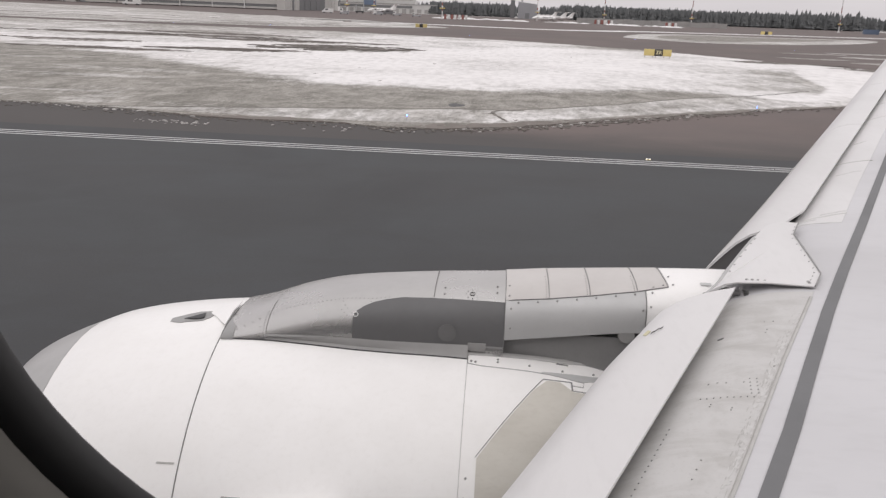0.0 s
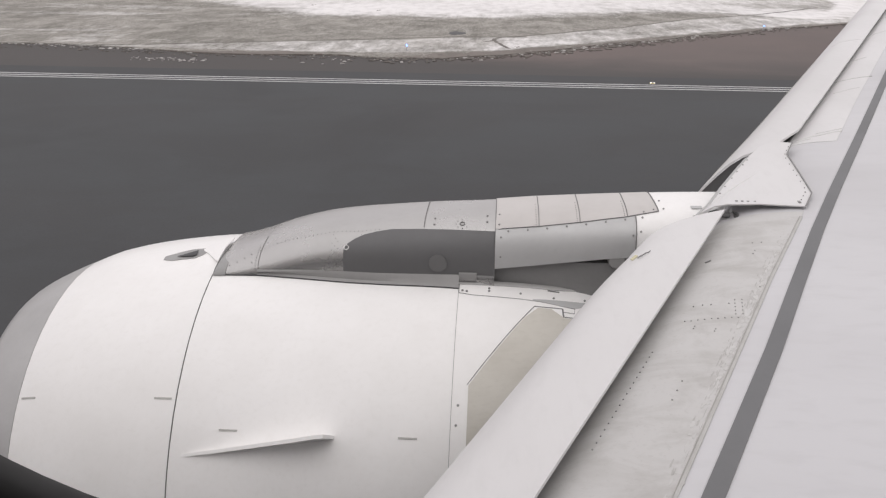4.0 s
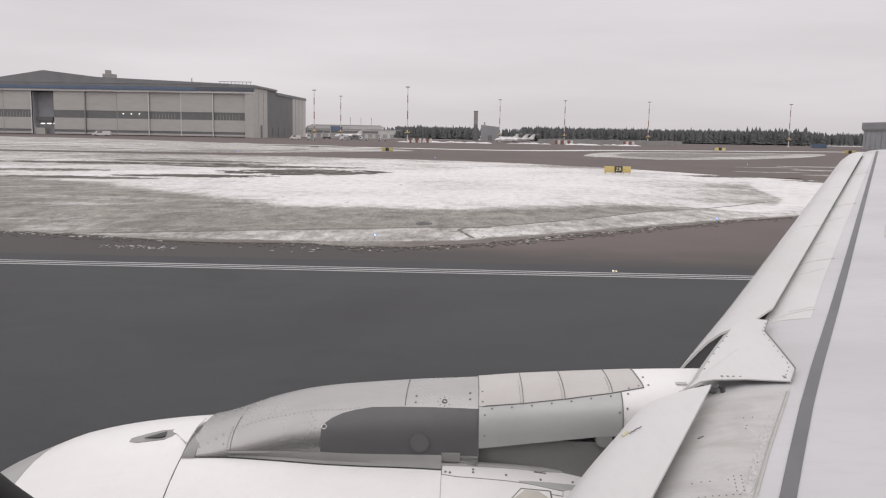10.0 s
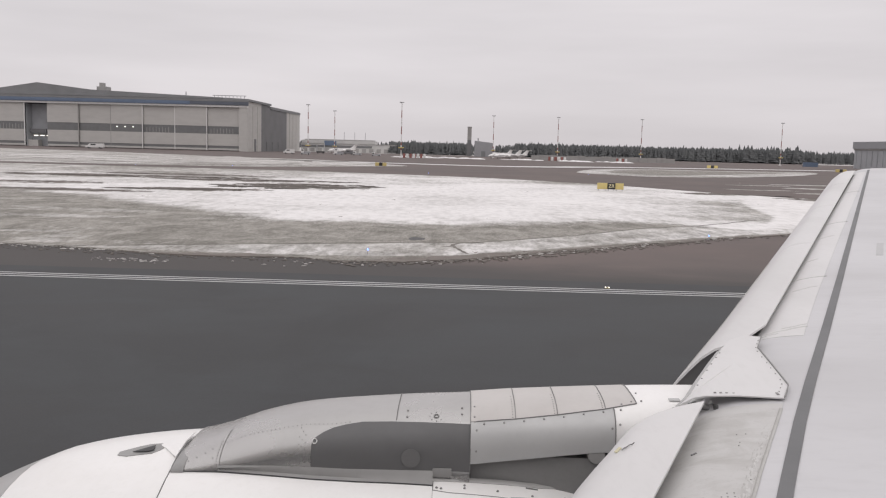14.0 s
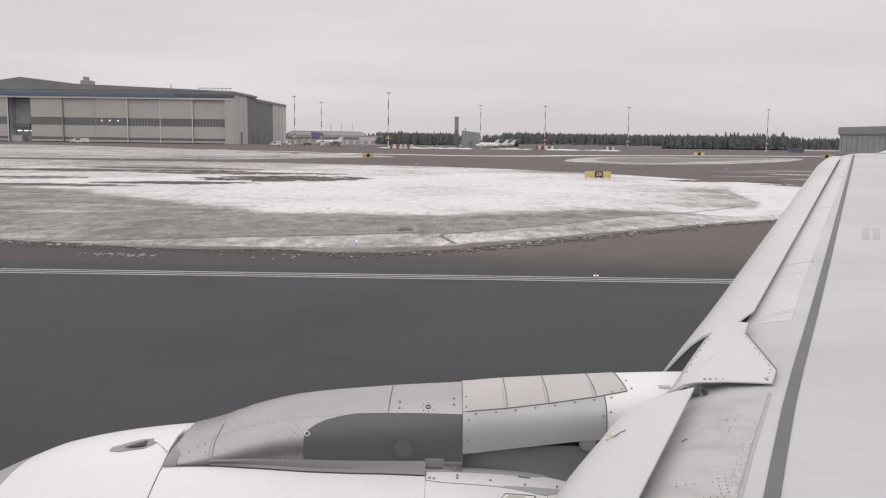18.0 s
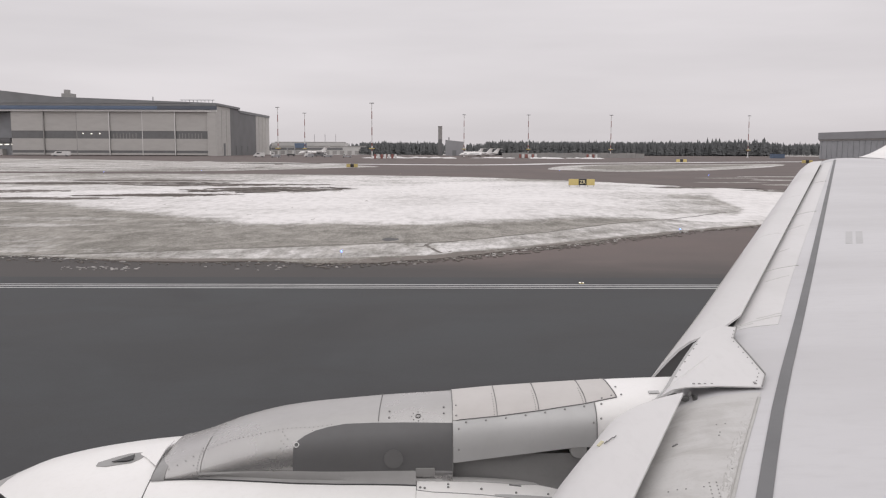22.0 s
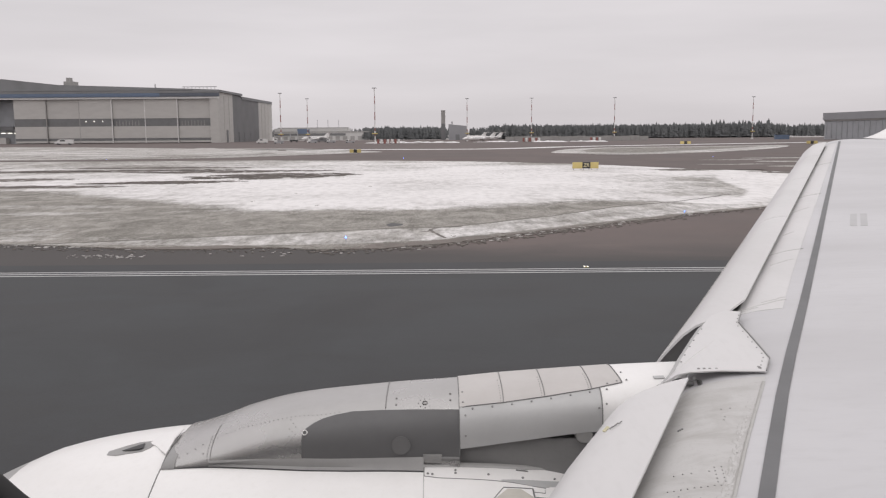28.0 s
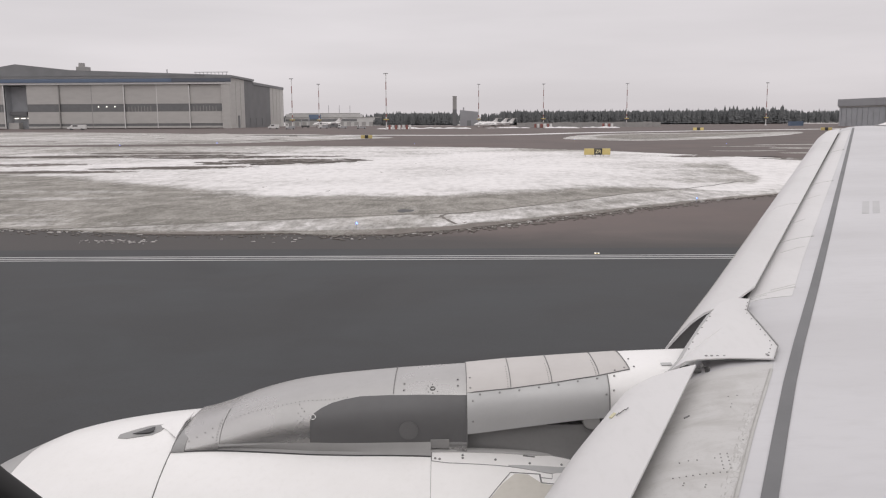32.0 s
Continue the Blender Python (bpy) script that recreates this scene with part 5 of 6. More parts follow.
# bare soil showing through the snow in ragged strips
M["soil"] = asphalt("bare_brown_soil", (0.115, 0.097, 0.084), (0.165, 0.142, 0.126), 0.4)
for cx, cy, rx, ry, turn, count in ((-36, 77.5, 9, 1.5, 4, 45), (-26, 83.5, 8, 1.9, 8, 70), (-18, 95, 9, 6, 25, 120), (-46, 111, 22, 2.6, 5, 110), (-38, 121, 15, 2.5, 0, 60), (-46, 90, 9, 2.5, 0, 30), (-26, 107, 13, 2.5, 8, 70), (31, 104, 8, 2.5, 0, 26), (41, 96, 7, 2.5, -8, 24)):
    r = random.Random(int(cx * 7 + cy))
    verts, faces = [], []
    ca, sa = math.cos(radians(turn)), math.sin(radians(turn))
    for i in range(count):
        a, q = r.uniform(0, 2 * math.pi), r.random() ** 0.6
        ux, uy = rx * q * math.cos(a), ry * q * math.sin(a)
        px, py = cx + ux * ca - uy * sa, cy + ux * sa + uy * ca
        sx, sy, k0 = r.uniform(0.3, 1.5) * r.choice((0.5, 1, 1)), r.uniform(0.25, 0.9) * (cy / 90.0), len(verts)
        for j in range(16):
            b = 2 * math.pi * j / 16
            d = 1 + 0.7 * noise.noise(Vector((1.6 * math.cos(b) + px, 1.6 * math.sin(b) + py, i)))
            verts.append((px + sx * d * math.cos(b), py + sy * d * math.sin(b), 0.056 + 0.0004 * i))
        faces.append(tuple(range(k0, k0 + 16)))
    tagged(new("bare_soil", mesh_of("bare_soil", verts, faces, M["soil"], False)), "ragged strip of bare brown soil in the snow", "soil", kind="stuff")
# tyre ruts and small dark hollows in the field
rut_line = [(-17, 37.0), (-14.2, 37.7), (-9.8, 39.3), (-7.8, 40.0), (-2.2, 42.0), (1.1, 42.9), (5.3, 46.8), (6.6, 48.0), (11.1, 53.2), (15.4, 56.5), (21.2, 62.9)]
for pts, w in ((catmull(rut_line), 0.2), (catmull([(-0.8, 40.5), (-0.5, 40.8), (-0.2, 41.6), (0.1, 42.3), (1.2, 42.5)]), 0.2), (catmull([(-0.4, 40.9), (-0.2, 40.4), (0.1, 39.1), (0.3, 38.2)]), 0.16)):
    wob = [Vector((p[0] + 0.2 * noise.noise(Vector((p[0], p[1], 3))), p[1] + 0.25 * noise.noise(Vector((p[0] * 0.7, p[1], 9))), 0.052)) for p in pts]
    tagged(new("rut", ribbon("rut", wob, lambda p: (0, 0, 1), w, M["mud"], 0.004, 0.03)), "dark thawed rut in the snow", "rut", kind="structure")
# drain hollow without depth: a flat sheet coloured like its shaded inside
pts = [Vector((-2.1 + 0.42 * math.cos(a), 43.6 + 0.75 * math.sin(a) * (1 + 0.2 * math.cos(3 * a)), 0.056)) for a in np.linspace(0, 2 * math.pi, 19)[:-1]]
tagged(new("drain_hollow", mesh_of("drain_hollow", pts, [tuple(range(18))], M["dark"], False)), "drain hollow in the snow, its shade painted as a flat black sheet", "drain", kind="structure")


# ---- runway threshold bars, each of four narrow stripes, and the yellow lead-on line ----
bar_me = box_mesh("bar_stripe", (30.0, 0.25, 0.005), M["mark_white"])
for k in range(14):
    y = 26.2 - 3.6 * k - (1.8 if k > 6 else 0)
    bar = thing("threshold_bar", "white threshold bar of four narrow stripes on the runway", "runway marking", "runway threshold bars", at=(38.0, y, 0.011))
    for q in range(4):
        put_part("stripe", bar_me, bar).location = (0, (q - 1.5) * 0.48, 0)
lead = [Vector((x, y, 0.014)) for x, y in catmull([(-160, 0.6), (-60, 0.7), (-30, 1.2), (-14, 3.0), (-4, 6.2), (4, 12), (12, 22.5), (25, 34.7), (40, 45), (62, 56)], 10)]
tagged(new("lead_on_line", ribbon("lead_on_line", lead, lambda p: (0, 0, 1), 0.3, M["yellow"], 0.004, 0.003)), "worn yellow lead-on line curving onto the runway", "taxiway marking", kind="structure")
# steel inset lights along the lead-on line
M["steel"] = worn("worn_steel", (0.36, 0.355, 0.345), 0.45, 0.5, 0.1, 6)


def inset_light(at):
    t = thing("inset_light", "round steel inset light flush in the asphalt beside the yellow line", "airfield light", "inset lead-on lights", at=at)
    put_part("cover_plate", tube_mesh("cover_plate", [(0, 0, -0.01), (0, 0, 0.008), (0, 0, 0.012)], [0.22, 0.22, 0.19], M["steel"], 20), t)
    put_part("prism_housing", box_mesh("prism_housing", (0.16, 0.09, 0.012), M["pole_metal"], 0.004), t).location = (0, 0, 0.012)
    return t


lamp = inset_light((lead[6].x + 0.55, lead[6].y + 0.5, 0.014))
for k in range(12, len(lead) - 2, 5):
    copy_thing(lamp, pose(lead[k].x + 0.4, lead[k].y + 0.55, 0.014))

# ---- airfield lights and signs ----
def emit(name, c, strength):
    m = bpy.data.materials.new(name)
    m.use_nodes = True
    b = m.node_tree.nodes["Principled BSDF"]
    b.inputs["Base Color"].default_value = (*c, 1)
    b.inputs["Emission Color"].default_value, b.inputs["Emission Strength"].default_value = (*c, 1), strength
    return m


M["blue_lamp"] = emit("blue_lamp_glass", (0.10, 0.22, 1.0), 6.0)
M["warm_lamp"] = emit("warm_lamp_glass", (1.0, 0.95, 0.85), 1.6)
M["pole_grey"] = plain("galvanised_grey", (0.42, 0.42, 0.43), 0.5, 0.5)
M["sign_yellow"] = worn("sign_yellow_face", (0.62, 0.50, 0.20), 0.5, 0, 0.08, 1.5)
M["letter_yellow"] = plain("sign_letter_yellow", (0.80, 0.72, 0.45), 0.5)
M["sign_black"] = plain("sign_black_face", (0.035, 0.033, 0.03), 0.5)
M["red"] = worn("signal_red_paint", (0.30, 0.12, 0.105), 0.6, 0, 0.1, 1)
M["band_white"] = worn("band_white_paint", (0.75, 0.74, 0.73), 0.6, 0, 0.06, 1)


def taxi_light(at):
    t = thing("taxiway_light", "blue taxiway edge light on a short stem in snow", "airfield light", "blue taxiway edge lights", at=at)
    put_part("base", tube_mesh("base", [(0, 0, 0), (0, 0, 0.04)], 0.13, M["pole_grey"], 14), t)
    put_part("stem", tube_mesh("stem", [(0, 0, 0.04), (0, 0, 0.32)], 0.03, M["pole_grey"], 10), t)
    put_part("collar", tube_mesh("collar", [(0, 0, 0.30), (0, 0, 0.36)], [0.07, 0.075], M["sign_yellow"], 12), t)
    put_part("globe", tube_mesh("globe", [(0, 0, 0.36), (0, 0, 0.42), (0, 0, 0.48), (0, 0, 0.51)], [0.05, 0.055, 0.04, 0.015], M["blue_lamp"], 12), t, "glowing blue globe")
    return t


first = taxi_light((-3.8, 36.9, 0.04))
first.scale = (0.5, 0.5, 0.5)
for x, y in ((13.35, 47.4), (-30, 34.3), (-58, 34.3), (60, 66)):
    copy_thing(first, pose(x, y, 0.04))
for x, y in ((-6, 156.5), (-60, 158), (26, 178), (48, 150), (90, 168), (-46, 172)):
    copy_thing(first, pose(x, y, 0.0))


def edge_light(at):
    t = thing("runway_edge_light", "low yellow runway edge light with warm lenses on the asphalt", "airfield light", "runway edge lights", at=at)
    bm = bmesh.new()
    box_bm(bm, -0.16, 0.16, -0.13, 0.13, 0, 0.035)
    put_part("housing", bm_mesh("housing", bm, M["sign_yellow"], bevel=0.02), t, "yellow housing")
    for dx in (-0.11, 0.11):
        put_part("lens", tube_mesh("lens", [(dx, -0.08, 0.05), (dx, 0.08, 0.05)], 0.035, M["warm_lamp"], 10), t, "glowing warm white lens")
    put_part("cover", box_mesh("cover", (0.24, 0.16, 0.02), M["pole_grey"], 0.006), t).location = (0, 0, 0.07)
    return t


first = edge_light((5.0, 30.0, 0.012))
first.scale = (0.5, 0.5, 0.5)
for k in range(1, 9):
    copy_thing(first, pose(5.0 - 60 * k, 30.0, 0.012) @ Matrix.Scale(0.5, 4))
for k in range(8):
    copy_thing(first, pose(5.0 - 60 * k, -30.0, 0.012))


def text_mesh(word, size, mat):
    cu = bpy.data.curves.new("word", "FONT")
    cu.body, cu.size, cu.extrude, cu.align_x, cu.align_y = word, size, 0.01, "CENTER", "CENTER"
    tmp = bpy.data.objects.new("word", cu)
    scene.collection.objects.link(tmp)
    me = bpy.data.meshes.new_from_object(tmp.evaluated_get(bpy.context.evaluated_depsgraph_get()))
    bpy.data.objects.remove(tmp)
    me.materials.clear()
    me.materials.append(mat)
    return me


def sign_board(at, turn, faces, height, label, word=""):
    """A box sign of coloured faces side by side: (width, material) from its left."""
    t = thing("taxiway_sign", label, "sign", "taxiway guidance signs", at=at)
    t.rotation_euler = (0, 0, radians(turn))
    x = -sum(w for w, _ in faces) / 2
    for w, m in faces:
        b = box_mesh("face", (w - 0.02, 0.26, height), m, 0.03)
        put_part("face", b, t).location = (x + w / 2, 0, 0.22)
        for dx in (0.15, w - 0.15):
            put_part("leg", tube_mesh("leg", [(0, 0, -0.05), (0, 0, 0.24)], 0.035, M["pole_grey"], 8), t).location = (x + dx, 0, 0)
        if word and m is M["sign_black"]:
            ob = put_part("lettering", text_mesh(word, height * 0.78, M["letter_yellow"]), t, "yellow letters")
            ob.location, ob.rotation_euler = (x + w / 2, -0.142, 0.22 + height / 2), (radians(90), 0, 0)
        x += w


Y, B = M["sign_yellow"], M["sign_black"]
sign_board((17.9, 104.5, 0.03), 0, ((1.2, Y), (0.95, B), (1.0, Y)), 0.75, "yellow taxiway sign with a black centre panel lettered in yellow", "ZR")
sign_board((-19.1, 203, 0.03), 0, ((0.95, Y), (0.8, B), (0.95, Y)), 0.8, "yellow and black taxiway sign in snow")
for x, y in ((92, 318), (131, 300), (208, 310), (236, 296)):
    sign_board((x, y, 0.0), 5, ((1.4, Y), (1.2, B), (1.4, Y)), 1.0, "far yellow and black taxiway sign")

# ---- tall red and white floodlight masts ----
def mast(at, h):
    t = thing("floodlight_mast", "tall red and white banded floodlight mast on the apron", "light mast", "apron floodlight masts", at=at)
    n = 7
    for k in range(n):
        z0, z1 = h * k / n, h * (k + 1) / n
        r = lambda z: 0.28 - 0.10 * z / h
        put_part("pole_band", tube_mesh("pole_band", [(0, 0, z0), (0, 0, z1)], [r(z0), r(z1)], M["red"] if k % 2 else M["band_white"], 12), t, "red band" if k % 2 else "")
    put_part("head_ring", box_mesh("head_ring", (2.0, 0.5, 0.25), M["pole_grey"], 0.04), t).location = (0, 0, h)
    for dx in (-0.85, -0.3, 0.3, 0.85):
        put_part("floodlight", box_mesh("floodlight", (0.42, 0.3, 0.35), M["pole_grey"], 0.05), t).location = (dx, -0.3, h - 0.25)
    put_part("service_platform", box_mesh("service_platform", (2.6, 0.7, 0.5), M["sign_yellow"], 0.05), t, "yellow service platform").location = (0, -0.5, 4.6)
    put_part("beacon", tube_mesh("beacon", [(0, -0.5, 5.1), (0, -0.5, 6.0)], 0.3, M["band_white"], 10), t, "white beacon")
    put_part("footing", box_mesh("footing", (1.2, 1.2, 0.7), M["band_white"], 0.05), t, "white concrete footing")
    return t


first = mast((-29.0, 407, 0), 26)
for x, y in ((-81.4, 452), (-77.7, 521), (19, 535), (59, 535), (110.5, 535), (196.5, 535)):
    copy_thing(first, pose(x, y, 0))

# ---- maintenance hangar ----
M["clad"] = worn("hangar_cream_cladding", (0.52, 0.505, 0.485), 0.7, 0, 0.06, 0.15, 2.0, (0.46, 0.445, 0.43), (1, 1, 3))
M["roof_grey"] = worn("hangar_grey_roof", (0.235, 0.238, 0.245), 0.7, 0, 0.08, 0.1, 1.5)
M["side_grey"] = worn("hangar_side_grey", (0.19, 0.19, 0.195), 0.7, 0, 0.06, 0.1, 1.5)
M["blue_fascia"] = worn("hangar_blue_fascia", (0.135, 0.18, 0.26), 0.6, 0, 0.06, 0.2)
M["navy_fascia"] = worn("hangar_navy_fascia", (0.12, 0.135, 0.165), 0.6, 0, 0.06, 0.2)
M["hangar_glass"] = worn("hangar_window_strip", (0.185, 0.187, 0.19), 0.35, 0, 0.1, 0.4)
M["hangar_mid"] = worn("hangar_mid_grey", (0.35, 0.352, 0.368), 0.7, 0, 0.06, 0.1, 1.5)
M["pale"] = worn("pale_hall_cladding", (0.58, 0.57, 0.56), 0.7, 0, 0.06, 0.15, 2.0)
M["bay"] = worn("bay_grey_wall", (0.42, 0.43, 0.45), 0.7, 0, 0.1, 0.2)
M["conc"] = worn("concrete_grey", (0.36, 0.35, 0.34), 0.8, 0, 0.1, 0.3)


def prism(name, pts, y0, y1, mat):
    """A solid with the outline pts (x, z), from y0 to y1."""
    n = len(pts)
    verts = [(x, y0, z) for x, z in pts] + [(x, y1, z) for x, z in pts]
    faces = [tuple(range(n)), tuple(range(2 * n - 1, n - 1, -1))] + [(i, i + n, (i + 1) % n + n, (i + 1) % n) for i in range(n)]
    bm = bmesh.new()
    bm.from_mesh(mesh_of(name, verts, faces, mat, False))
    return bm_mesh(name, bm, mat)


def slab(name, x0, x1, y0, y1, z0, z1, mat, parent, label="", bevel=0.0):
    bm = bmesh.new()
    box_bm(bm, x0, x1, y0, y1, z0, z1)
    return put_part(name, bm_mesh(name, bm, mat, bevel=bevel), parent, label)


H_AT, H_TURN, H_W, H_D, H_H = (-136, 540), -1.0, 256.0, 160.0, 32.2
hangar = thing("hangar", "large cream and grey aircraft hangar with blue fascia and window strips", "hangar", at=(*H_AT, 0))
hangar.rotation_euler = (0, 0, radians(H_TURN))
# local: x runs to the left end as negative, y into the building
slab("back_wall", -H_W, 0, H_D - 0.5, H_D, 0, H_H - 3.02, M["side_grey"], hangar)
slab("left_wall", -H_W, -H_W + 0.5, 3, H_D - 0.5, 0, H_H - 3.02, M["clad"], hangar)
slab("side_wall", -0.5, 0, 3, 36, 0, H_H - 0.85, M["clad"], hangar, "cream corner of the side wall")
slab("side_wall", -0.5, 0, 36.02, 60, 0, H_H - 0.85, M["side_grey"], hangar, "grey cladding of the side wall")
slab("side_wall", -0.5, 0, 60.02, 112, 0, H_H - 3.02, M["side_grey"], hangar, "grey cladding of the side wall")
slab("side_wall", -0.5, 0, 112.02, H_D - 0.52, 0, H_H - 3.02, M["clad"], hangar, "cream far part of the side wall")
for y in (14, 26, 122, 134, 146):
    slab("side_rib", 0, 0.25, y - 0.3, y + 0.3, 0, H_H - 3, M["clad"], hangar)
for y in (50, 66, 84):
    slab("side_gate", 0, 0.3, y, y + 11, 0, 6.5, M["side_grey"], hangar, "grey side gate")
slab("side_door", 0, 0.25, 18, 22, 0, 8, M["side_grey"], hangar)
roof_line = [(-H_W - 1.5, H_H), (-H_W * 0.64, H_H + 3.2), (-H_W * 0.525, H_H + 8.0), (-H_W * 0.39, H_H + 4.2), (1.0, H_H + 0.6), (1.0, H_H - 0.8), (-H_W - 1.5, H_H - 0.8)]
put_part("roof", prism("roof", roof_line, 0.5, 60.0, M["roof_grey"]), hangar, "grey low-pitched roof")
slab("rear_roof", -H_W, 0.5, 60.02, H_D, H_H - 3.0, H_H - 1.2, M["roof_grey"], hangar, "lower grey rear roof")
slab("fascia", -H_W - 1.5, 1.0, -1.0, 0.45, H_H - 1.38, H_H + 0.2, M["roof_grey"], hangar, "grey eaves band", 0.1)
slab("fascia", -H_W * 0.93, -36, -1.1, 0.45, H_H - 3.6, H_H - 1.4, M["blue_fascia"], hangar, "blue fascia band", 0.1)
slab("fascia", -35.98, 1.0, -0.9, 0.45, H_H - 3.6, H_H - 1.4, M["navy_fascia"], hangar, "darker blue-grey end of the fascia", 0.1)
slab("fascia", -H_W - 1.5, -H_W * 0.93 - 0.02, -0.9, 0.45, H_H - 3.6, H_H - 1.4, M["navy_fascia"], hangar, "darker blue-grey end of the fascia", 0.1)
slab("fascia_cap", -H_W * 0.86, -H_W * 0.06, -1.2, 0.45, H_H + 0.22, H_H + 0.9, M["roof_grey"], hangar)
slab("lintel", -H_W - 1.0, 0.8, -0.4, 0.4, H_H - 4.8, H_H - 3.62, M["band_white"], hangar, "pale lintel band")
slab("corner_post", -5.0, 0.2, 0.0, 3.0, 0, H_H - 3.65, M["clad"], hangar)
slab("end_post", -H_W, -H_W + 3, 0.0, 3.0, 0, H_H - 3.65, M["clad"], hangar)
top = H_H - 4.85
spans = [(-5.0 - 20.6 * k, -5.0 - 20.6 * (k + 1)) for k in range(6)] + [(-128.6, -143.0)] + [(-143.0 - 18.3 * k, -143.0 - 18.3 * (k + 1)) for k in range(6)]
for k, (x1, x0) in enumerate(spans):
    y0 = 0.9 if k % 2 else 1.6
    if k == 6:
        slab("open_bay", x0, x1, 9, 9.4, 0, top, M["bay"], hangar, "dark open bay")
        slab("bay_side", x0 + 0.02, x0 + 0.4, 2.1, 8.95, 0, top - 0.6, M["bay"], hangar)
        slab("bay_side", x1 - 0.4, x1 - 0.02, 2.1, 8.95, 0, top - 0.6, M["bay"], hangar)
        slab("bay_ceiling", x0, x1, 2, 9, top - 0.5, top, M["dark"], hangar)
        for q in range(3):
            slab("bay_lamp", x0 + 1.5 + q * 4.2, x0 + 4.2 + q * 4.2, 8.6, 8.9, 6.6, 7.0, M["warm_lamp"], hangar, "lit lamp in the open bay")
        slab("bay_platform", x0 + 1, x1 - 3, 5, 8, 8.5, 11.0, M["side_grey"], hangar)
        slab("bay_dock", x0 + 0.5, x0 + 7, 3, 8, 0, 4.0, M["clad"], hangar)
        continue
    d = new("sliding_door")
    d.parent = hangar
    d["label"] = "cream sliding hangar door with window strips"
    slab("door_leaf", x0 + 0.03, x1 - 0.03, y0, y0 + 0.4, 0.4, 1.6, M["clad"], d)
    slab("window_strip", x0 + 0.03, x1 - 0.03, y0 + 0.15, y0 + 0.35, 1.62, 3.2, M["hangar_glass"], d)
    slab("door_leaf", x0 + 0.03, x1 - 0.03, y0, y0 + 0.4, 3.22, 10.6, M["clad"], d)
    slab("window_strip", x0 + 0.03, x1 - 0.03, y0 + 0.15, y0 + 0.35, 10.62, 15.4, M["hangar_glass"], d)
    slab("door_leaf", x0 + 0.03, x1 - 0.03, y0, y0 + 0.4, 15.42, top, M["clad"], d)
    slab("door_stile", x1 - 0.45, x1 + 0.1, y0 - 0.5, y0 - 0.02, 0.2, top, M["band_white"] if k in (0, 1, 2, 3, 7, 9) else M["conc"], d)
    if k in (0, 2, 7, 8):
        for q in range(8):
            slab("mullion", x0 + 2 + q * 2.0, x0 + 2.35 + q * 2.0, y0 - 0.02, y0 + 0.14, 10.7, 13.6 + 0.6 * (q % 2), M["conc"], d)
    if k == 3:
        for q in range(3):
            slab("lamp", x0 + 3.5 + q * 5.2, x0 + 4.2 + q * 5.2, y0 - 0.02, y0 + 0.14, 13.4, 14.0, M["warm_lamp"], d, "lit lamp behind the glass")
slab("roof_plant", -H_W * 0.395, -H_W * 0.395 + 6, 12, 20, H_H + 2.4, H_H + 7.0, M["conc"], hangar, "small plant room on the roof")
slab("roof_plant", -H_W * 0.39, -H_W * 0.39 + 2.5, 13, 17, H_H + 7.02, H_H + 9.4, M["conc"], hangar)
for q in range(9):
    slab("roof_rail", -22 + 2.4 * q, -21.7 + 2.4 * q, 4, 4.3, H_H + 0.6, H_H + 2.4, M["pole_grey"], hangar)
slab("roof_rail", -23, -1.5, 4, 4.3, H_H + 2.4, H_H + 2.8, M["pole_grey"], hangar)
put_part("roof_mast", tube_mesh("roof_mast", [(-40, 4, H_H), (-40, 4, H_H + 4.5)], 0.35, M["pole_grey"], 8), hangar)

# second hangar behind the wing
hangar2 = thing("hangar", "blue-grey hangar with a dark roof edge", "hangar", at=(217.5, 482, 0))
hangar2.rotation_euler = (0, 0, radians(-84))
slab("wall", 0, 110, 0, 60, 0, 10.0, M["bay"], hangar2, "blue-grey ribbed wall")
slab("upper_band", -0.4, 110.4, -0.4, 60.4, 10.02, 10.8, M["conc"], hangar2)
slab("roof_edge", -0.8, 110.8, -0.8, 60.8, 10.82, 14.6, M["hangar_mid"], hangar2, "dark roof edge")
slab("annex", -2.4, -0.02, 4, 20, 0, 7.0, M["hangar_mid"], hangar2)
for q in range(22):
    slab("wall_rib", 2 + q * 5, 2.3 + q * 5, -0.25, -0.01, 0.2, 9.9, M["bay"], hangar2)

# ---- low buildings beyond the apron ----
cargo = thing("cargo_building", "long low pale cargo building with a window band", "building", at=(-136, 720, 0))
slab("hall", 0, 80, 0, 30, 0, 6.6, M["pale"], cargo)
slab("upper_hall", 0, 62, 4, 30, 6.62, 9.8, M["pale"], cargo)
slab("roof_vault", 2, 60, 8, 28, 9.82, 10.6, M["conc"], cargo)
slab("window_band", 0.5, 60, -0.3, -0.02, 3.8, 5.6, M["hangar_glass"], cargo)
slab("roof_edge", -0.5, 80.5, -0.5, 3.9, 6.62, 7.2, M["conc"], cargo)
slab("billboard", 20, 30, -0.8, -0.35, 5.5, 9.4, M["blue_fascia"], cargo, "dark blue panel")
for q in range(12):
    slab("dock_door", 2 + q * 6.2, 5.5 + q * 6.2, -0.32, -0.05, 0, 3.2, M["conc"], cargo)
for q in range(3):
    slab("vent_mast", 35 + q * 9, 35.35 + q * 9, 10, 10.35, 10.62, 17, M["pole_grey"], cargo)
chim = thing("boiler_tower", "tall plain grey concrete boiler chimney", "chimney", at=(5, 640, 0))
slab("shaft", -1.5, 1.5, -1.5, 1.5, 0, 12, M["side_grey"], chim, "darker lower shaft")
slab("shaft", -1.5, 1.5, -1.5, 1.5, 12.02, 21.2, M["conc"], chim)
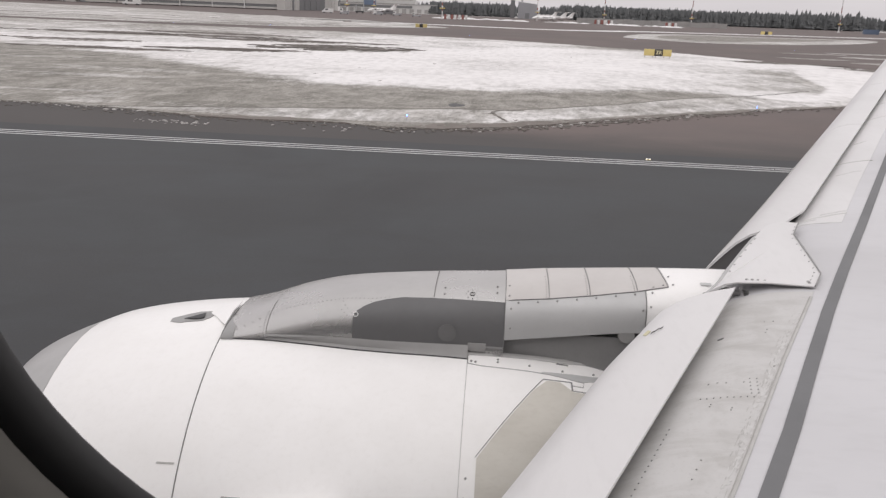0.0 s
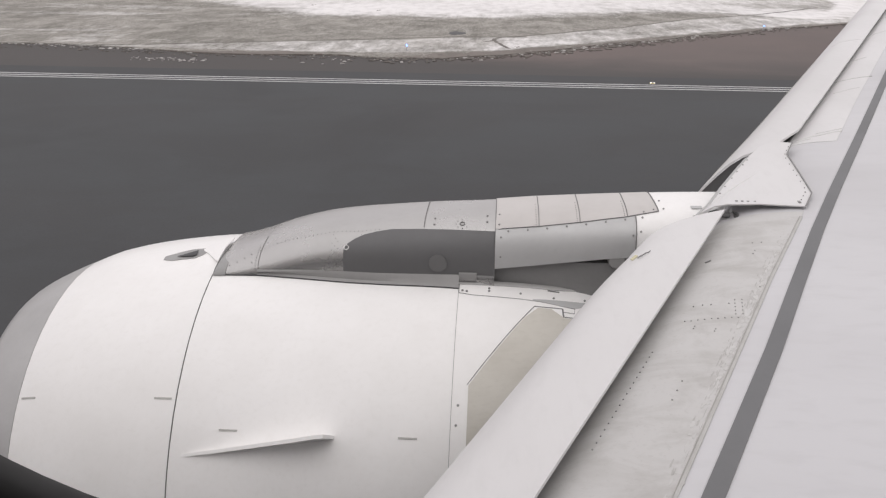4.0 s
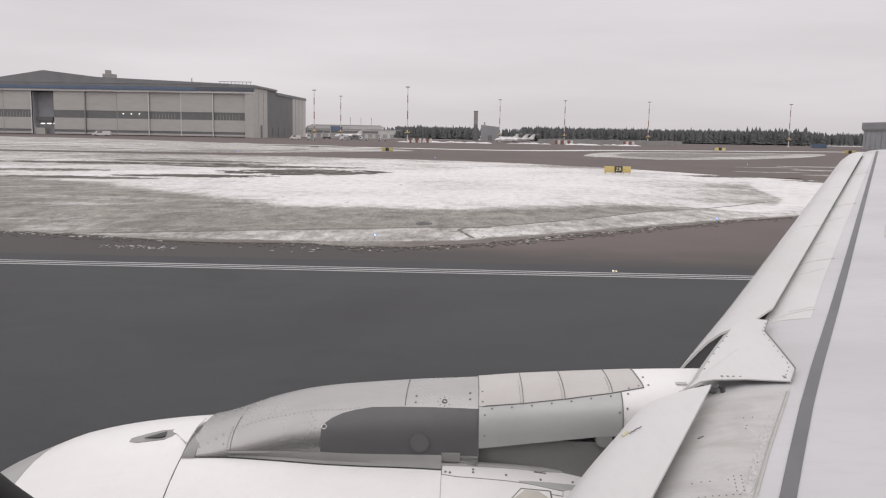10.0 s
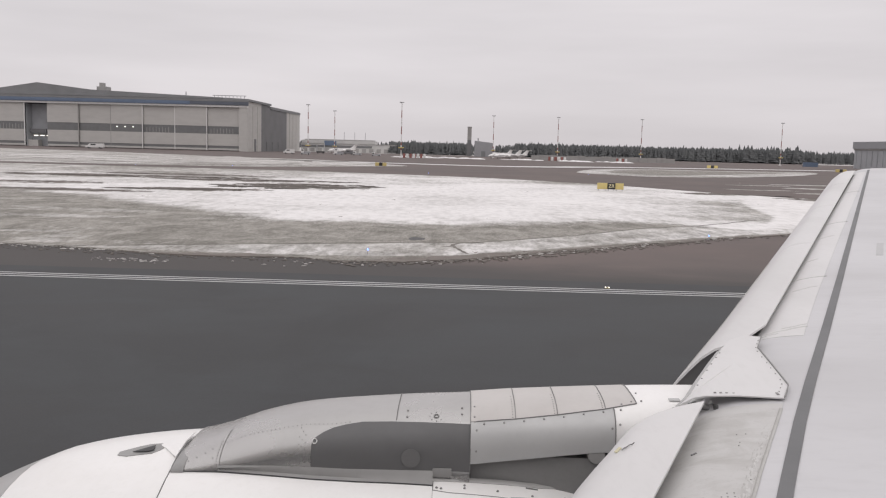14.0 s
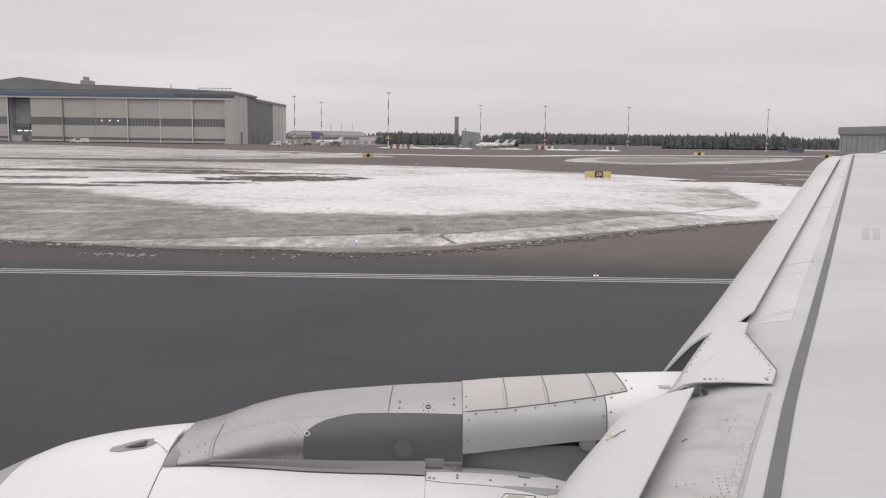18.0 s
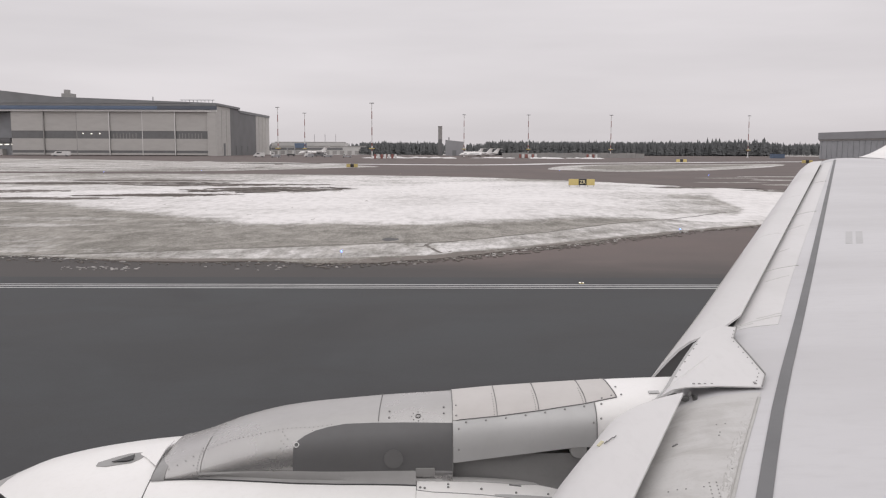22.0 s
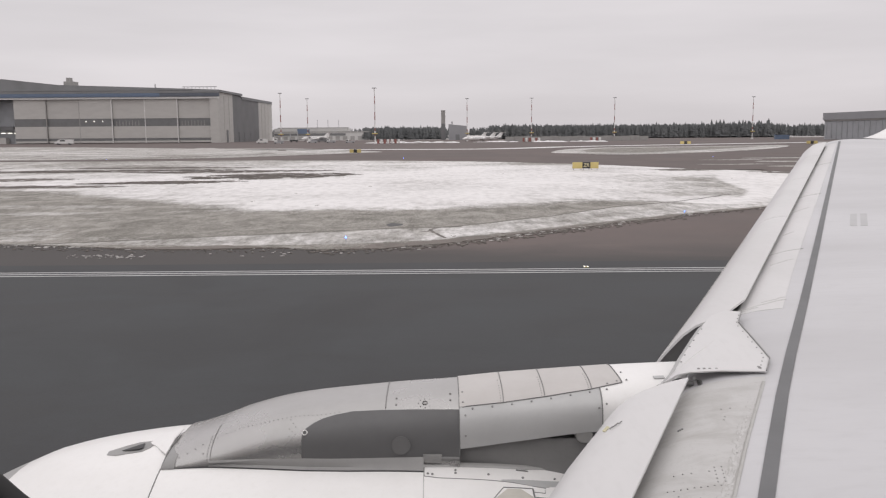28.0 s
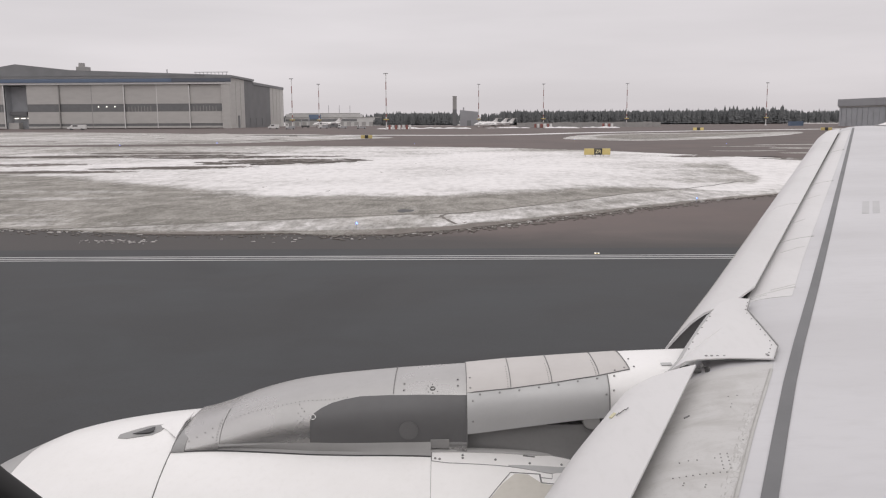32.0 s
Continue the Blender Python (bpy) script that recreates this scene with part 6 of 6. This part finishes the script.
slab("cap", -1.65, 1.65, -1.65, 1.65, 21.22, 21.8, M["conc"], chim)
boil = thing("boiler_house", "dark grey boxy boiler house", "building", at=(9, 640, 0))
put_part("hall", prism("hall", [(0, 0), (13.5, 0), (13.5, 10.2), (0, 11.6)], -5, 6, M["hangar_mid"]), boil)
slab("vent", 2, 3, -3, -2, 11.6, 13.5, M["pole_grey"], boil)
slab("door", 5, 8, -5.2, -5.02, 0, 4, M["roof_grey"], boil)

# concrete blast fence with barriers
fence = thing("blast_fence", "low grey concrete blast fence at the apron edge", "fence", at=(40, 500, 0))
for q in range(16):
    slab("fence_panel", q * 5.2, q * 5.2 + 5.1, 0, 0.5, 0, 2.6 + 0.15 * (q % 3), M["conc"], fence)


def barrier(at):
    t = thing("barrier", "red and white plastic barrier on the apron", "barrier", "red and white barriers", at=at)
    for q in range(4):
        slab("block", q * 1.6, q * 1.6 + 1.1, 0, 0.8, 0, 2.1, M["red"] if q % 2 == 0 else M["band_white"], t, "", 0.08)
    return t


b0 = barrier((-29, 420, 0))
for x, y in ((47, 470), (84, 470), (51, 472), (-24, 424)):
    copy_thing(b0, pose(x, y, 0))
rngf = random.Random(3)
verts, faces = [], []
for k in range(40):
    cx, cy, w, h = -35 + 125 * rngf.random(), rngf.uniform(440, 478), rngf.uniform(2, 6), rngf.uniform(0.2, 0.7)
    k0 = len(verts)
    for i in range(5):
        for j in range(10):
            a, r = 2 * math.pi * j / 10, 1 - i / 4.0
            verts.append((cx + w * r * math.cos(a) * rngf.uniform(0.85, 1.15), cy + 3 * r * math.sin(a), h * (1 - r * r) * rngf.uniform(0.8, 1.1)))
    faces += [(k0 + i * 10 + j, k0 + i * 10 + (j + 1) % 10, k0 + (i + 1) * 10 + (j + 1) % 10, k0 + (i + 1) * 10 + j) for i in range(4) for j in range(10)]
tagged(new("snow_heaps", mesh_of("snow_heaps", verts, faces, M["snow"], True)), "ploughed heaps of old snow by the apron", "snow heap", kind="stuff")

verts, faces = [], []
for cx, cy, w, h in ((-77, 219, 4, 1.0), (-66, 208, 2.6, 1.3), (-64, 212, 5, 0.8), (-84, 190, 2.4, 0.9), (-60, 228, 8, 0.6), (-70, 262, 9, 0.7), (-38, 215, 4, 0.6)):
    k0 = len(verts)
    for i in range(5):
        for j in range(12):
            a, r = 2 * math.pi * j / 12, 1 - i / 4.0
            verts.append((cx + w * r * math.cos(a) * rngf.uniform(0.8, 1.2), cy + 2.5 * r * math.sin(a), 0.03 + h * (1 - r * r) * rngf.uniform(0.7, 1.1)))
    faces += [(k0 + i * 12 + j, k0 + i * 12 + (j + 1) % 12, k0 + (i + 1) * 12 + (j + 1) % 12, k0 + (i + 1) * 12 + j) for i in range(4) for j in range(12)]
tagged(new("snow_ridge", mesh_of("snow_ridge", verts, faces, M["dirty_snow"], True)), "low ridge of ploughed snow between the taxiways", "snow heap", kind="stuff")

# ---- parked jets ----
def small_jet(at, turn, s, label, group="parked business jets"):
    t = thing("parked_jet", label, "aircraft", group, at=at)
    t.rotation_euler = (0, 0, radians(turn))
    L = lambda x, y, z: (x * s, y * s, z * s)
    st = ((0, 1.5, 0.05), (0.5, 1.55, 0.4), (1.6, 1.75, 0.75), (3.2, 1.95, 0.98), (9, 1.95, 0.98), (12, 2.1, 0.8), (14.5, 2.4, 0.45), (16, 2.6, 0.12))
    put_part("fuselage", tube_mesh("fuselage", [L(x, 0, z) for x, z, r in st], [r * s for x, z, r in st], M["white"], 16), t)
    put_part("window_row", box_mesh("window_row", (6 * s, 1.97 * s, 0.25 * s), M["dark"]), t, "dark cabin windows").location = L(6, 0, 2.1)
    for sg in (-1, 1):
        pts = [(6.3, 0.7, 1.25), (9.4, 0.7, 1.2), (11.3, 8.2, 1.75), (10.2, 8.2, 1.78)]
        vs = [L(x, sg * y, z + h) for h in (0, 0.16) for x, y, z in pts]
        put_part("wing", mesh_of("wing", vs, [(0, 1, 2, 3), (4, 5, 6, 7), (0, 1, 5, 4), (1, 2, 6, 5), (2, 3, 7, 6), (3, 0, 4, 7)], M["white"], False), t)
        put_part("engine", tube_mesh("engine", [L(x, sg * 1.55, 2.6) for x in (10.6, 11.0, 12.8, 13.6)], [0.42 * s, 0.52 * s, 0.5 * s, 0.3 * s], M["wing_white"], 14), t, "white tail engine")
        pts = [(15.2, 0, 5.25), (16.9, 0, 5.25), (17.6, 3.4, 5.35), (16.7, 3.4, 5.35)]
        vs = [L(x, sg * y, z + h) for h in (0, 0.1) for x, y, z in pts]
        put_part("tailplane", mesh_of("tailplane", vs, [(0, 1, 2, 3), (4, 5, 6, 7), (0, 1, 5, 4), (1, 2, 6, 5), (2, 3, 7, 6), (3, 0, 4, 7)], M["white"], False), t)
    fin = [(12.3, 2.8), (15.3, 5.35), (17.0, 5.35), (15.6, 2.7)]
    vs = [L(x, y, z) for y in (-0.12, 0.12) for x, z in fin]
    put_part("tail_fin", mesh_of("tail_fin", vs, [(3, 2, 1, 0), (4, 5, 6, 7), (0, 1, 5, 4), (1, 2, 6, 5), (2, 3, 7, 6), (3, 0, 4, 7)], M["white"], False), t)
    for x, y in ((2.2, 0), (9, 1.4), (9, -1.4)):
        put_part("wheel_leg", tube_mesh("wheel_leg", [L(x, y, 0.02), L(x, y, 1.3)], 0.16 * s, M["dark"], 8), t)
    return t


j1 = small_jet((-88, 560, 0), 0, 1.15, "small white jet with a high tail parked on the apron")
for x, y, a in ((15, 500, 28), (24, 512, 15), (18, 488, -20)):
    copy_thing(j1, pose(x, y, 0, 0, 0, a) @ Matrix.Scale(0.85, 4))

# ---- vans and ground equipment ----
def van(at, turn, mat, label):
    t = thing("van", label, "vehicle", at=at)
    t.rotation_euler = (0, 0, radians(turn))
    put_part("body", prism("body", [(0, 0.5), (5.8, 0.5), (5.8, 2.5), (1.5, 2.5), (0.7, 1.5), (0, 1.3)], -1, 1, mat), t)
    put_part("windscreen", prism("windscreen", [(0.75, 1.55), (1.0, 1.55), (1.7, 2.35), (1.45, 2.35)], -0.85, 0.85, M["dark"]), t, "dark windscreen")
    slab("side_window", 1.8, 3.4, -1.03, -1.005, 1.6, 2.25, M["dark"], t)
    for x in (1.1, 4.7):
        for y in (-0.9, 0.9):
            w = put_part("wheel", tube_mesh("wheel", [(x, y - 0.12, 0.36), (x, y + 0.12, 0.36)], 0.36, M["dark"], 14), t, "dark wheel")
    return t


bus = van((-212, 480, 0), 3, M["band_white"], "white minibus driving past the hangar doors")
bus.scale = (1.7, 1.2, 1.15)
van((-98, 470, 0), 0, M["band_white"], "white service van on the apron")
van((-72, 520, 0), 10, M["side_grey"], "grey service vehicle on the apron")
for x, y, h in ((-84, 446, 4.2), (-70, 470, 5.0), (-60, 470, 3.4), (-64, 505, 2.6), (-48, 455, 3.0)):
    lift = thing("cargo_loader", "pale cargo loader parked on the apron", "ground vehicle", "cargo loaders", at=(x, y, 0))
    lift.scale = (0.7, 0.7, 0.7)
    slab("chassis", 0, 6.5, 0, 2.4, 0.5, 1.4, M["pole_grey"], lift)
    slab("cab", 0.2, 2.0, 0.1, 2.3, 1.42, h, M["band_white"], lift, "white cab")
    slab("cab_window", 0.4, 1.8, 0.05, 0.09, h - 1.3, h - 0.5, M["dark"], lift)
    slab("deck", 2.3, 6.6, 0.1, 2.3, 1.42, h * 0.55, M["hangar_mid"], lift)
    for wx in (0.7, 5.6):
        put_part("wheel", tube_mesh("wheel", [(wx, -0.05, 0.5), (wx, 0.3, 0.5)], 0.5, M["dark"], 12), lift, "dark wheel")
stairs = thing("ground_cart", "dark ground equipment cart on the apron", "cart", at=(-92, 540, 0))
slab("deck", 0, 5, 0, 2, 0.6, 1.4, M["dark"], stairs)
slab("frame", 0, 0.3, 0, 2, 1.42, 5, M["pole_grey"], stairs)
slab("frame", 4.7, 5, 0, 2, 1.42, 6.5, M["pole_grey"], stairs)
for x in (0.8, 4.2):
    slab("wheel", x - 0.35, x + 0.35, 0.2, 1.8, 0, 0.58, M["dark"], stairs)
cont = thing("container", "blue freight container at the far apron edge", "container", at=(199.5, 505, 0))
slab("body", 0, 8, 0, 2.5, 0, 2.6, M["blue_fascia"], cont)
for q in range(9):
    slab("rib", 0.3 + q * 0.9, 0.6 + q * 0.9, -0.06, -0.01, 0.1, 2.5, M["blue_fascia"], cont)

# ---- conifer woods on the far side ----
M["needles"] = Mat("hazed_spruce_needles", 0.9)
nd = M["needles"]
# needle tone lifted towards grey, so the colour carries the distant haze
nd.colour(nd.mix(nd.ramp(nd.noise(0.12, 5, 0.7), ((0.35, 0.0), (0.7, 1.0))), (0.112, 0.117, 0.12), (0.15, 0.155, 0.155)))
M["needles"] = nd.m


def spruce(verts, faces, x, y, h, r):
    k0 = len(verts)
    verts += [(x - 0.2, y, 0), (x + 0.2, y, 0), (x, y + 0.3, 0), (x, y, h)]
    faces += [(k0, k0 + 1, k0 + 3), (k0 + 1, k0 + 2, k0 + 3), (k0 + 2, k0, k0 + 3)]
    tiers = 7
    rad = h * r.uniform(0.20, 0.31)
    for t in range(tiers):
        z0 = h * (0.12 + 0.84 * t / tiers)
        rr = rad * (1 - t / tiers) ** 0.8 + 0.15
        z1 = min(h, z0 + h * 0.22)
        k0 = len(verts)
        verts.append((x + r.uniform(-0.1, 0.1), y, z1))
        n = 9
        a0 = r.uniform(0, 6)
        for j in range(n):
            q = rr * r.uniform(0.55, 1.15)
            verts.append((x + q * math.cos(a0 + 2 * math.pi * j / n), y + q * math.sin(a0 + 2 * math.pi * j / n), z0 - r.uniform(0, 0.05) * h))
        faces += [(k0, k0 + 1 + j, k0 + 1 + (j + 1) % n) for j in range(n)]


def wood(label, x0, x1, y0, y1, count, h0, h1, seed):
    r = random.Random(seed)
    verts, faces = [], []
    for i in range(count):
        x = r.uniform(x0, x1)
        y = r.uniform(y0, y1)
        spruce(verts, faces, x, y, r.uniform(h0, h1) * (1.12 if r.random() < 0.08 else 1.0), r)
    tagged(new("spruce_wood", mesh_of("spruce_wood", verts, faces, M["needles"], False)), label, "trees", kind="stuff")


wood("dark spruce wood beyond the apron", 45, 285, 700, 760, 2100, 9, 12.0, 21)
wood("dark spruce wood beyond the apron", -62, 8, 720, 770, 700, 8, 11.0, 22)
wood("dark spruce wood beyond the apron", 225, 272, 690, 740, 60, 8, 15, 23)
wood("low dark wood beyond the second hangar", 285, 430, 790, 830, 500, 8, 12, 26)
wood("distant dark forest along the horizon", -2600, 1500, 1900, 2100, 4200, 12, 20, 24)

# ---- terminal side of the airfield, beyond the hangar ----
term = thing("terminal", "long grey airport terminal with a glazed upper storey", "terminal", at=(-1060, 610, 0))
term.rotation_euler = (0, 0, radians(58))
slab("concourse", -180, 180, 0, 40, 0, 14, M["side_grey"], term)
slab("glazing", -178, 178, -0.5, -0.02, 5, 11, M["hangar_glass"], term)
slab("hall", -70, 60, 30, 110, 14.02, 27, M["conc"], term)
slab("roof", -76, 66, 26, 114, 27.02, 29, M["roof_grey"], term)
slab("control_room", -8, 26, 50, 76, 29.02, 38, M["hangar_glass"], term)
slab("control_roof", -10, 28, 48, 78, 38.02, 40, M["roof_grey"], term)
for q in range(12):
    slab("gate_bridge", -170 + q * 30, -165 + q * 30, -26, -0.55, 4, 8, M["conc"], term)
tower = thing("control_tower", "slender grey airport control tower", "tower", at=(-1190, 420, 0))
put_part("shaft", tube_mesh("shaft", [(0, 0, 0), (0, 0, 34)], [4.2, 3.4], M["conc"], 16), tower)
put_part("cab", tube_mesh("cab", [(0, 0, 34), (0, 0, 37), (0, 0, 42)], [4.0, 7.5, 8.2], M["hangar_glass"], 16), tower, "glazed control cab")
put_part("cab_roof", tube_mesh("cab_roof", [(0, 0, 42), (0, 0, 43.5), (0, 0, 50)], [8.4, 7.5, 0.4], M["roof_grey"], 16), tower)
j2 = small_jet((-900, 480, 0), -30, 2.4, "white airliner parked at the terminal", "airliners at the terminal")
for k in range(1, 6):
    copy_thing(j2, pose(-900 + 22 * k, 480 + 33 * k, 0, 0, 0, -30))
office = thing("cargo_building", "low beige cargo building with flat roofs", "building", at=(-640, 560, 0))
slab("hall", 0, 120, 0, 40, 0, 13, M["clad"], office)
slab("upper_hall", 20, 70, 6, 40, 13.02, 18, M["clad"], office)
slab("tower_block", 95, 120.5, -1, 30, 0, 21, M["clad"], office)
slab("window_band", 2, 92, -0.3, -0.02, 7, 10, M["hangar_glass"], office)
wood("dark wood on the far side of the runway", -900, -500, -420, -360, 200, 9, 14, 25)
